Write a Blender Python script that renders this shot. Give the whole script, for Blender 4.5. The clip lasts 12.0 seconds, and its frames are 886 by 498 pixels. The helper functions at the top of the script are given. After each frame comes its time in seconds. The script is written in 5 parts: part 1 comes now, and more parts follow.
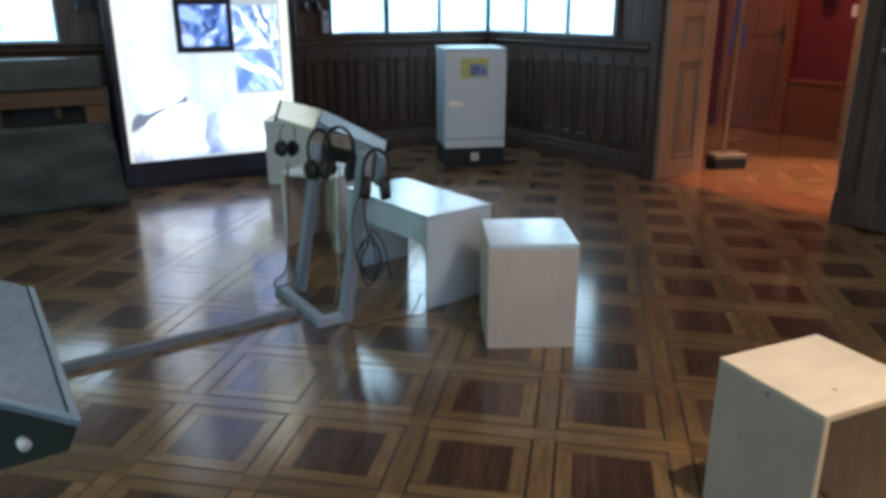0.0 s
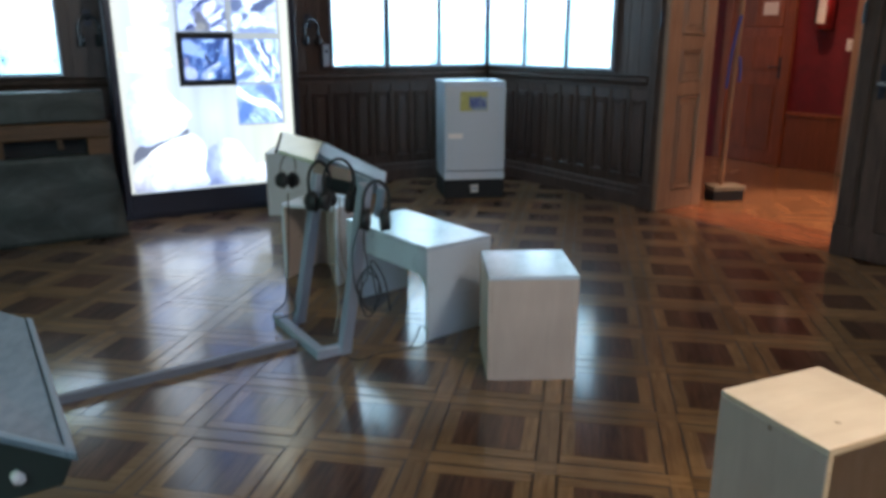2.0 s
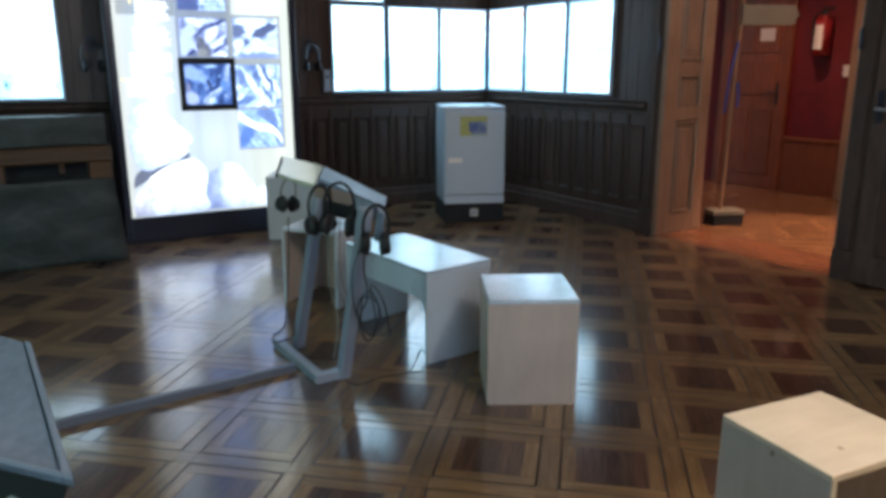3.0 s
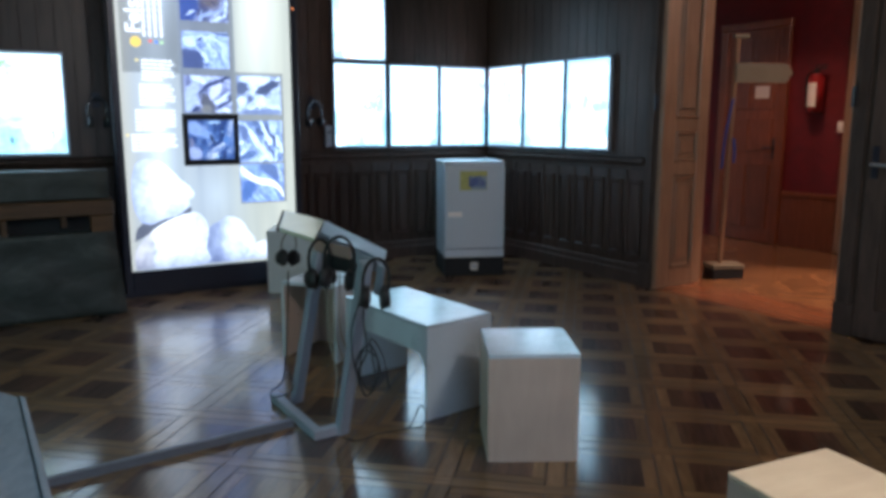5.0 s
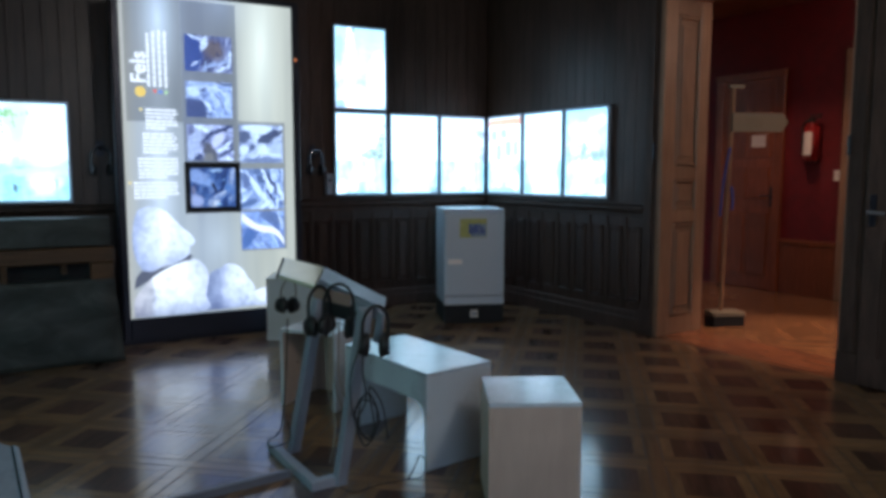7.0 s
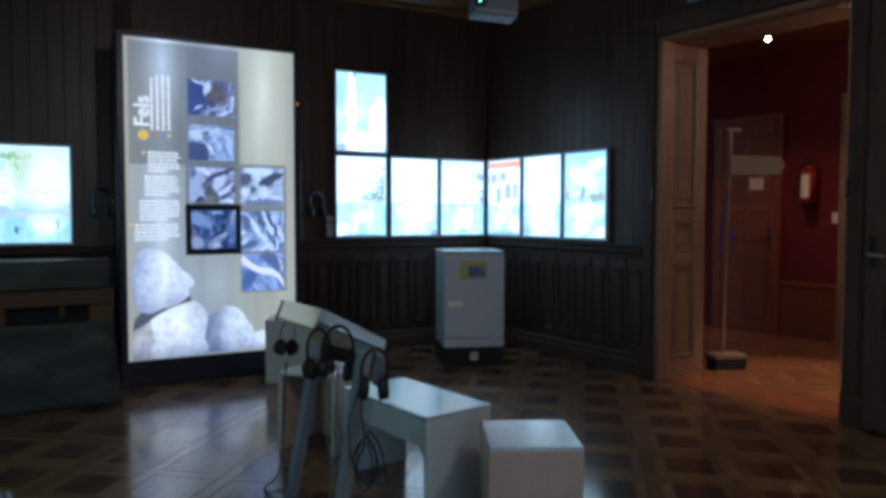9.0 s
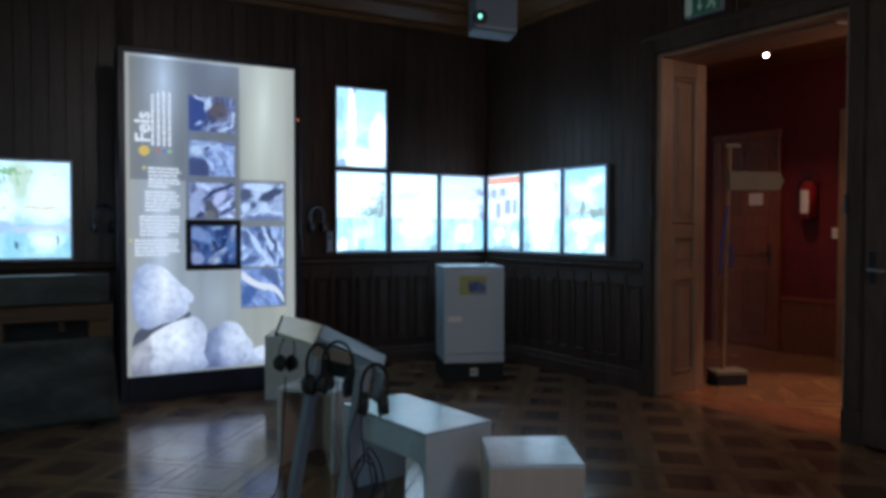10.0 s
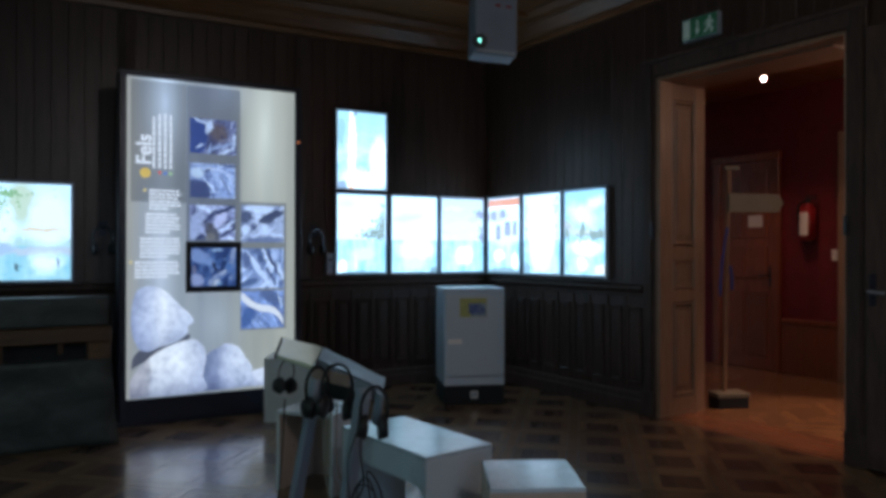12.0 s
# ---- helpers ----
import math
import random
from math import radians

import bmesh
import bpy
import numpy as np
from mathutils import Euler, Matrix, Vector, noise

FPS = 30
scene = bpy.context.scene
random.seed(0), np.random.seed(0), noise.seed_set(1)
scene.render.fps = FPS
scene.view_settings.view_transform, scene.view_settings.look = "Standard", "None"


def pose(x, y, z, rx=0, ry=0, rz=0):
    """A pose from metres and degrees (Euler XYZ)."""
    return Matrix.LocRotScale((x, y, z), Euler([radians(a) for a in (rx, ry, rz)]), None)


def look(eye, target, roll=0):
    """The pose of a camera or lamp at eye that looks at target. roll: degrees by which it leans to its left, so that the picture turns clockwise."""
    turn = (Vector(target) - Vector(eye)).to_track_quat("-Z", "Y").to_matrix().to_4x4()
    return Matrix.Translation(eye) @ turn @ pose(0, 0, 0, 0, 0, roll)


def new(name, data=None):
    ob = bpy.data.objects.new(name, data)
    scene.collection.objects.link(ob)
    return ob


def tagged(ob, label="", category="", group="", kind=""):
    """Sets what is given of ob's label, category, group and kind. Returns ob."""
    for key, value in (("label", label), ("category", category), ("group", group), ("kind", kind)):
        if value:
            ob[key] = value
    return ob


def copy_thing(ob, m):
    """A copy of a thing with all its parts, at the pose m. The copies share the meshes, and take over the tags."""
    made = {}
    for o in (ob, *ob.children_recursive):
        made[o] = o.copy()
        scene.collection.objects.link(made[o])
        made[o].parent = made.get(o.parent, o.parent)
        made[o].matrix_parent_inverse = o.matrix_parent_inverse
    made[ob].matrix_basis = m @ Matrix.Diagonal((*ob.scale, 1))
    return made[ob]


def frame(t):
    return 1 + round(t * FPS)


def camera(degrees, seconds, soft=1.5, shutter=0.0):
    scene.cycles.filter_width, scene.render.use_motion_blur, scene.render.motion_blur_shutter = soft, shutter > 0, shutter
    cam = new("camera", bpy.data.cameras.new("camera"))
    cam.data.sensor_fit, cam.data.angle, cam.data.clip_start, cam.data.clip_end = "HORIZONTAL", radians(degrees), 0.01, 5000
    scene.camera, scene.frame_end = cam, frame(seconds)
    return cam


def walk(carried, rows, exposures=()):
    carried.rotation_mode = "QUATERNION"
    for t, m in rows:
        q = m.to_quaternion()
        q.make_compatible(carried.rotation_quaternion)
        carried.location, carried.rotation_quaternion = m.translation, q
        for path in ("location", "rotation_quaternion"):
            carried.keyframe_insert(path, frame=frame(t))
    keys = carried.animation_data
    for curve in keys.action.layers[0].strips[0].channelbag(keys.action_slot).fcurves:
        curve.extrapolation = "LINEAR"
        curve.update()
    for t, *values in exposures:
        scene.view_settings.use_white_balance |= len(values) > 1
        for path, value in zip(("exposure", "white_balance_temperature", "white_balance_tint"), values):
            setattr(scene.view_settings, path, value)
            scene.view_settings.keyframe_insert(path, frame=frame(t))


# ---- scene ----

# camera on a tripod, tilting up
cam = camera(61.98, 12.0, soft=3.9)
EYE = 1.3
TILTS = [
    (0.0, 0.04, -18.12, -0.118), (0.5, 0.04, -17.604, -0.095), (1.0, 0.03, -17.037, -0.1), (1.5, 0.028, -16.462, -0.088),
    (2.0, 0.025, -15.683, -0.08), (2.5, 0.024, -14.811, -0.06), (3.0, 0.022, -13.831, -0.045), (5.0, 0.031, -9.656, 0.01),
    (5.5, 0.033, -8.773, 0.016), (6.0, 0.033, -7.803, 0.02), (6.5, 0.032, -6.917, 0.033), (7.0, 0.028, -5.989, 0.044),
    (9.0, 0.021, -2.724, 0.07), (9.5, 0.016, -2.053, 0.07), (10.0, 0.012, -1.529, 0.07), (10.5, 0.012, -1.105, 0.068),
    (11.0, 0.014, -0.551, 0.068), (11.5, 0.015, -0.093, 0.062), (12.0, 0.016, 0.174, 0.061),
]
EXPOSURES = [(0.0, 1.66, 6120, 9), (1.0, 1.65, 6100, 9), (2.0, 1.58, 6050, 9), (3.0, 1.5, 5980, 9), (5.0, 1.14, 5850, 9), (5.5, 1.05, 5830, 9), (6.0, 0.96, 5810, 9),
             (6.5, 0.86, 5800, 9), (7.0, 0.72, 5790, 9), (9.0, 0.26, 5790, 9), (10.0, 0.13, 5800, 10), (11.0, 0.1, 5810, 10), (12.0, 0.07, 5810, 10)]
walk(cam, [(t, pose(0, 0, EYE, 90 + p, -r, y)) for t, y, p, r in TILTS], EXPOSURES)

# ---- light ----
world = bpy.data.worlds.new("world")
scene.world = world
world.use_nodes = True
sky = world.node_tree.nodes.new("ShaderNodeTexSky")
sky.sky_type, sky.sun_disc, sky.sun_elevation, sky.sun_rotation = "NISHITA", False, radians(35), radians(200)
world.node_tree.links.new(sky.outputs[0], world.node_tree.nodes["Background"].inputs[0])
world.node_tree.nodes["Background"].inputs[1].default_value = 0.1


def lamp(name, kind, m, energy, color, size=0.1, size_y=None, spot=None):
    data = bpy.data.lights.new(name, kind)
    data.energy, data.color = energy, color
    if kind == "AREA":
        data.size = size
        if size_y:
            data.shape, data.size_y = "RECTANGLE", size_y
    else:
        data.shadow_soft_size = size
    if spot:
        data.spot_size, data.spot_blend = radians(spot), 0.6
    ob = new(name, data)
    ob.matrix_world = m
    return ob


# the room's corner, and the frames of the walls that meet there: x along the wall, y into it, z up
CX, CY = 0.453, 7.674
RX, RY = 0.5447, -0.8386
LX, LY = 0.8746, 0.4848
M_RIGHT = Matrix(((RX, -RY, 0, CX), (RY, RX, 0, CY), (0, 0, 1, 0), (0, 0, 0, 1)))
M_LEFT = Matrix(((LX, -LY, 0, CX), (LY, LX, 0, CY), (0, 0, 1, 0), (0, 0, 0, 1)))
CEIL = 3.52
DOOR0, DOOR1, DOOR_TOP, REVEAL = 2.262, 3.742, 2.66, 0.49
HALL_BACK, HALL_CEIL = 2.82, 3.05
WIN_COOL = (0.58, 0.74, 1.0)
# daylight through the two windows behind the camera
lamp("window_daylight", "AREA", M_LEFT @ pose(-4.2, -8.56, 1.75, 90, 0, 0), 9, WIN_COOL, 1.3, 1.8)
lamp("window_daylight", "AREA", M_LEFT @ pose(-6.96, -4.6, 1.7, 90, 0, -90), 10, (0.45, 0.95, 0.74), 1.2, 1.7)
# warm spot added overhead, out of view, to brighten the near cube's top
lamp("spot_bulb", "SPOT", look((1.25, 0.95, 3.40), (0.95, 1.664, 0.434)), 80, (1.0, 0.8, 0.58), 0.04, spot=13)
# bulb added overhead, out of view, as warm fill for the room
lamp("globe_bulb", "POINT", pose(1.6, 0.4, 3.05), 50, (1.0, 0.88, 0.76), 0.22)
# halogen spots in the hall; the point lamp is added, hidden, to light the jamb
lamp("hall_bulb", "SPOT", look((3.42, 5.47, 2.9), (2.95, 5.58, 0.0)), 150, (1.0, 0.55, 0.34), 0.03, spot=46)
lamp("hall_bulb", "SPOT", look((3.02, 6.93, 2.88), (2.75, 7.2, 0.0)), 30, (1.0, 0.55, 0.34), 0.03, spot=110)
lamp("hall_bulb", "POINT", pose(3.45, 4.98, 2.45), 18, (1.0, 0.58, 0.39), 0.05)

# ---- materials ----


def mat(name):
    m = bpy.data.materials.new(name)
    m.use_nodes = True
    nt = m.node_tree
    return m, nt, nt.nodes["Principled BSDF"]


def node(nt, kind, **values):
    n = nt.nodes.new(kind)
    for key, value in values.items():
        n.inputs[key.replace("_", " ")].default_value = value
    return n


def ramp(nt, fac, stops):
    r = nt.nodes.new("ShaderNodeValToRGB")
    while len(r.color_ramp.elements) < len(stops):
        r.color_ramp.elements.new(0.5)
    for e, (p, c) in zip(r.color_ramp.elements, stops):
        e.position, e.color = p, (*c, 1)
    nt.links.new(fac, r.inputs[0])
    return r.outputs[0]


def mixed(nt, fac, a, b, mode="MIX"):
    m = nt.nodes.new("ShaderNodeMix")
    m.data_type, m.blend_type = "RGBA", mode
    for sock, v in ((m.inputs[0], fac), (m.inputs[6], a), (m.inputs[7], b)):
        if isinstance(v, (int, float)):
            sock.default_value = v
        elif isinstance(v, tuple):
            sock.default_value = (*v, 1)
        else:
            nt.links.new(v, sock)
    return m.outputs[2]


def coords(nt, scale=(1, 1, 1), kind="Object", rot=(0, 0, 0)):
    t = nt.nodes.new("ShaderNodeTexCoord")
    mp = nt.nodes.new("ShaderNodeMapping")
    mp.inputs["Scale"].default_value = scale
    mp.inputs["Rotation"].default_value = rot
    nt.links.new(t.outputs[kind], mp.inputs[0])
    return mp.outputs[0]


def noisy(nt, vec, scale, detail=4.0, rough=0.55, distort=0.0):
    n = node(nt, "ShaderNodeTexNoise", Scale=scale, Detail=detail, Roughness=rough, Distortion=distort)
    nt.links.new(vec, n.inputs["Vector"])
    return n.outputs["Fac"]


def bump(nt, bsdf, height, strength=0.2, dist=0.002):
    b = node(nt, "ShaderNodeBump", Strength=strength, Distance=dist)
    nt.links.new(height, b.inputs["Height"])
    nt.links.new(b.outputs[0], bsdf.inputs["Normal"])


def wood(name, dark, light, rough=0.4, grain=(3, 3, 40), coat=0.0, vary=0.25, relief=0.15, island=False, knots=0.0):
    """Grained wood; the grain runs along the axis with the smallest number."""
    m, nt, p = mat(name)
    v = coords(nt, grain)
    rnd = nt.nodes.new("ShaderNodeNewGeometry" if island else "ShaderNodeObjectInfo")
    shift = nt.nodes.new("ShaderNodeVectorMath")
    shift.operation = "MULTIPLY_ADD"
    r = rnd.outputs["Random Per Island" if island else "Random"]
    nt.links.new(r, shift.inputs[0])
    shift.inputs[1].default_value = (31, 17, 23)
    nt.links.new(v, shift.inputs[2])
    fine = noisy(nt, shift.outputs[0], 4.0, 6, 0.65, 0.4)
    broad = noisy(nt, coords(nt, (1, 1, 1)), 2.2, 3)
    col = ramp(nt, fine, [(0.3, dark), (0.72, light)])
    tone = ramp(nt, r, [(0.0, (1 - vary,) * 3), (1.0, (1 + vary * 0.6,) * 3)])
    col = mixed(nt, 1.0, col, tone, "MULTIPLY")
    stain = ramp(nt, broad, [(0.3, (0.82, 0.82, 0.82)), (0.7, (1.08, 1.08, 1.08))])
    col = mixed(nt, 1.0, col, stain, "MULTIPLY")
    if knots:
        vor = node(nt, "ShaderNodeTexVoronoi", Scale=knots)
        nt.links.new(coords(nt, (1, 1, 0.8)), vor.inputs["Vector"])
        col = mixed(nt, 1.0, col, ramp(nt, vor.outputs["Distance"], [(0.03, (0.5, 0.4, 0.32)), (0.075, (1, 1, 1))]), "MULTIPLY")
    nt.links.new(col, p.inputs["Base Color"])
    gloss = nt.nodes.new("ShaderNodeMapRange")
    gloss.inputs[3].default_value, gloss.inputs[4].default_value = rough * 0.8, rough * 1.25
    nt.links.new(broad, gloss.inputs[0])
    nt.links.new(gloss.outputs[0], p.inputs["Roughness"])
    if coat:
        p.inputs["Coat Weight"].default_value = coat
        p.inputs["Coat Roughness"].default_value = 0.135
        p.inputs["Coat IOR"].default_value = 1.68
        p.inputs["Specular IOR Level"].default_value = 0.12
    bump(nt, p, fine, relief, 0.0015)
    return m


def paint(name, color, rough=0.45, metallic=0.0, speck=0.08, scale=6.0, relief=0.05):
    m, nt, p = mat(name)
    v = coords(nt)
    a, b = noisy(nt, v, scale, 4), noisy(nt, v, scale * 14, 3)
    lo, hi = tuple(c * (1 - speck) for c in color), tuple(min(1, c * (1 + speck * 0.6)) for c in color)
    col = ramp(nt, a, [(0.3, lo), (0.7, hi)])
    col = mixed(nt, 0.35, col, ramp(nt, b, [(0.35, lo), (0.65, hi)]))
    nt.links.new(col, p.inputs["Base Color"])
    g = nt.nodes.new("ShaderNodeMapRange")
    g.inputs[3].default_value, g.inputs[4].default_value = rough * 0.8, min(1, rough * 1.25)
    nt.links.new(a, g.inputs[0])
    nt.links.new(g.outputs[0], p.inputs["Roughness"])
    p.inputs["Metallic"].default_value = metallic
    bump(nt, p, b, relief, 0.001)
    return m


def glow(name, strength, build):
    """A backlit print: its colours come from build(nt), its glossy film from the surface."""
    m, nt, p = mat(name)
    p.inputs["Base Color"].default_value = (0.03, 0.03, 0.03, 1)
    p.inputs["Roughness"].default_value = 0.3
    nt.links.new(build(nt), p.inputs["Emission Color"])
    p.inputs["Emission Strength"].default_value = strength
    return m


def axis(nt, which, kind="Generated"):
    s = nt.nodes.new("ShaderNodeSeparateXYZ")
    t = nt.nodes.new("ShaderNodeTexCoord")
    nt.links.new(t.outputs[kind], s.inputs[0])
    return s.outputs[which]


def lake_print(sky_lo, sky_hi, hills, seed, line=0.42):
    """Lake under sky: water below the shore line, a soft band of hills over it."""
    def build(nt):
        z = axis(nt, "Z")
        off = nt.nodes.new("ShaderNodeVectorMath")
        off.inputs[1].default_value = (seed * 3.7, seed, seed * 1.9)
        nt.links.new(coords(nt, (1.5, 1, 2.2), "Object"), off.inputs[0])
        cloud = noisy(nt, off.outputs[0], 3.2, 6, 0.6)
        ridge = noisy(nt, coords(nt, (5 + seed, 1, 0.6), "Object"), 3.0, 6, 0.7)
        bank = nt.nodes.new("ShaderNodeMath")
        bank.operation = "MULTIPLY_ADD"
        nt.links.new(ridge, bank.inputs[0])
        bank.inputs[1].default_value = -0.30
        nt.links.new(z, bank.inputs[2])
        air = mixed(nt, z, ramp(nt, cloud, [(0.4, sky_lo), (0.62, (0.52, 0.55, 0.56))]), sky_hi)
        over = ramp(nt, bank.outputs[0], [(line - 0.10, hills), (line - 0.02, (0.5, 0.52, 0.52))])
        air = mixed(nt, 0.75, air, over, "DARKEN")
        ripple = noisy(nt, coords(nt, (2.0, 1, 9), "Object"), 3.0 + seed * 0.3, 5, 0.65)
        pool = noisy(nt, coords(nt, (4.0, 1, 1.0), "Object"), 2.4, 3)
        water = mixed(nt, 0.5, ramp(nt, ripple, [(0.35, (0.14, 0.30, 0.34)), (0.65, (0.25, 0.36, 0.38))]),
                      ramp(nt, pool, [(0.4, (0.18, 0.33, 0.36)), (0.62, (0.48, 0.55, 0.56))]))
        shore = ramp(nt, z, [(line - 0.012, (0, 0, 0)), (line, (1, 1, 1))])
        return mixed(nt, 1.0, mixed(nt, shore, water, air), (0.82, 1.0, 1.12), "MULTIPLY")
    return build


def rock_print(lo, mid, hi, scale, distort, seed):
    """Folded rock: warped noise in bands, with cracks and pale veins."""
    def build(nt):
        off = nt.nodes.new("ShaderNodeVectorMath")
        off.inputs[1].default_value = (seed * 1.3, seed * 2.1, seed)
        nt.links.new(coords(nt, (1.0, 1, 1.0), "Object", (0, seed * 0.9, 0)), off.inputs[0])
        warp = node(nt, "ShaderNodeTexNoise", Scale=scale, Detail=3.0, Roughness=0.5)
        nt.links.new(off.outputs[0], warp.inputs["Vector"])
        push = nt.nodes.new("ShaderNodeVectorMath")
        push.operation = "MULTIPLY_ADD"
        nt.links.new(warp.outputs["Color"], push.inputs[0])
        push.inputs[1].default_value = (0.05 * distort,) * 3
        nt.links.new(off.outputs[0], push.inputs[2])
        squash = nt.nodes.new("ShaderNodeMapping")
        squash.inputs["Scale"].default_value = (0.6, 1, 2.6)
        nt.links.new(push.outputs[0], squash.inputs[0])
        n = noisy(nt, squash.outputs[0], scale * 1.9, 7, 0.62, 0.8)
        fine = noisy(nt, off.outputs[0], scale * 16, 5, 0.7)
        col = ramp(nt, n, [(0.34, lo), (0.46, mid), (0.56, hi), (0.66, (0.9, 0.95, 1.0))])
        return mixed(nt, 0.55, col, ramp(nt, fine, [(0.35, (0.5, 0.52, 0.6)), (0.62, (1.3, 1.3, 1.3))]), "MULTIPLY")
    return build


def collage(base, blobs, seed=0.0, warp=0.16, scale=7.0, grain=0.0):
    """A printed picture: base(nt), then soft-edged patches over it, each (middle x, z, radii, turn in degrees, softness, colour),
    in shares of the picture's width and height, their edges broken by noise."""
    def build(nt):
        col = base(nt)
        tc = nt.nodes.new("ShaderNodeTexCoord")
        off = nt.nodes.new("ShaderNodeVectorMath")
        off.inputs[1].default_value = (seed, seed * 0.7, seed * 1.3)
        nt.links.new(tc.outputs["Generated"], off.inputs[0])
        n = node(nt, "ShaderNodeTexNoise", Scale=scale, Detail=5.0, Roughness=0.65)
        nt.links.new(off.outputs[0], n.inputs["Vector"])
        mid = nt.nodes.new("ShaderNodeVectorMath")
        mid.operation = "SUBTRACT"
        mid.inputs[1].default_value = (0.5, 0.5, 0.5)
        nt.links.new(n.outputs["Color"], mid.inputs[0])
        push = nt.nodes.new("ShaderNodeVectorMath")
        push.operation = "MULTIPLY_ADD"
        push.inputs[1].default_value = (warp, 0, warp)
        nt.links.new(mid.outputs[0], push.inputs[0])
        nt.links.new(tc.outputs["Generated"], push.inputs[2])
        for cx, cz, rx, rz, turn, soft, color in blobs:
            mp = nt.nodes.new("ShaderNodeMapping")
            mp.vector_type = "TEXTURE"
            mp.inputs["Location"].default_value = (cx, 0.5, cz)
            mp.inputs["Rotation"].default_value = (0, radians(-turn), 0)
            mp.inputs["Scale"].default_value = (rx, 1000, rz)
            nt.links.new(push.outputs[0], mp.inputs[0])
            g = nt.nodes.new("ShaderNodeTexGradient")
            g.gradient_type = "SPHERICAL"
            nt.links.new(mp.outputs[0], g.inputs[0])
            mask = ramp(nt, g.outputs["Fac"], [(0.0, (0, 0, 0)), (max(0.01, soft), (1, 1, 1))])
            col = mixed(nt, mask, col, color)
        if grain:
            fine = noisy(nt, off.outputs[0], 38.0, 5, 0.75)
            col = mixed(nt, grain, col, ramp(nt, fine, [(0.36, (0.20, 0.26, 0.39)), (0.62, (1.16, 1.38, 1.74))]), "MULTIPLY")
        return col
    return build


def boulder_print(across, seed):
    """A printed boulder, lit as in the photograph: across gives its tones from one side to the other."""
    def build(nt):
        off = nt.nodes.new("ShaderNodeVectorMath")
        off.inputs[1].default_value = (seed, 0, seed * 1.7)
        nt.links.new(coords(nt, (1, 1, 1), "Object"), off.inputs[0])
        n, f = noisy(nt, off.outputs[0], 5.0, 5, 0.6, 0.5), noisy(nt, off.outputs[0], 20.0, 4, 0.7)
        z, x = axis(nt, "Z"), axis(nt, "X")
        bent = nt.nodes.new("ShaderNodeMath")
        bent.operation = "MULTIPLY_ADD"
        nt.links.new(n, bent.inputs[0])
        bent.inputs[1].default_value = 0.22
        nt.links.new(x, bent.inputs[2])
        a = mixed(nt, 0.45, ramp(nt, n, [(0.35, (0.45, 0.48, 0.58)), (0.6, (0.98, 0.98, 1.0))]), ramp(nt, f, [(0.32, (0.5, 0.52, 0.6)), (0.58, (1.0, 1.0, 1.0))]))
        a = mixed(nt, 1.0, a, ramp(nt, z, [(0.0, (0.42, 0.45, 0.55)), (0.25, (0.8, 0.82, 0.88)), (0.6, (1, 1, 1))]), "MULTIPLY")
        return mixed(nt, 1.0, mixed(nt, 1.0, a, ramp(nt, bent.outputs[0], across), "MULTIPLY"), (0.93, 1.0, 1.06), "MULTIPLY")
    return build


def panel_print(gain=1.0, tint=(1, 1, 1)):
    """The backlit sheet: glow of the tubes behind it, with a bright patch near the top."""
    def build(nt):
        x = axis(nt, "X", "Object")
        v = coords(nt, (6, 1, 0.5), "Object")
        tubes = ramp(nt, x, [(0.0, (0.50, 0.48, 0.42)), (0.10, (0.44, 0.47, 0.50)), (0.25, (0.49, 0.53, 0.56)), (0.40, (0.40, 0.44, 0.48)), (0.55, (0.36, 0.39, 0.43)),
                             (0.76, (0.40, 0.42, 0.42)), (0.88, (0.50, 0.51, 0.46)), (1.0, (0.53, 0.53, 0.46))])
        soft = ramp(nt, noisy(nt, v, 1.2, 2), [(0.3, (0.84, 0.86, 0.88)), (0.7, (1.05, 1.05, 1.03))])
        col = mixed(nt, 1.0, tubes, soft, "MULTIPLY")
        for px, pzz, sx, sz, c in ((0.27, 2.42, 4.4, 1.4, (0.72, 0.86, 1.05)), (0.72, 2.55, 3.0, 3.2, (0.16, 0.19, 0.24)), (0.24, 1.2, 5.0, 0.9, (0.2, 0.25, 0.36)), (0.65, 0.75, 2.6, 1.6, (0.16, 0.19, 0.22)), (1.03, 2.25, 4.0, 0.75, (0.42, 0.45, 0.40))):
            mp = nt.nodes.new("ShaderNodeMapping")
            mp.inputs["Location"].default_value = (-px * sx, 0, -pzz * sz)
            mp.inputs["Scale"].default_value = (sx, 0, sz)
            t = nt.nodes.new("ShaderNodeTexCoord")
            nt.links.new(t.outputs["Object"], mp.inputs[0])
            g = nt.nodes.new("ShaderNodeTexGradient")
            g.gradient_type = "QUADRATIC_SPHERE"
            nt.links.new(mp.outputs[0], g.inputs[0])
            col = mixed(nt, g.outputs["Fac"], col, mixed(nt, 1.0, col, c, "ADD"))
        return mixed(nt, 1.0, col, tuple(gain * q * w for q, w in zip(tint, (0.97, 1.0, 1.01))), "MULTIPLY")
    return build


def flat(color):
    def build(nt):
        n = noisy(nt, coords(nt), 9.0, 3)
        return ramp(nt, n, [(0.3, tuple(c * 0.9 for c in color)), (0.7, color)])
    return build


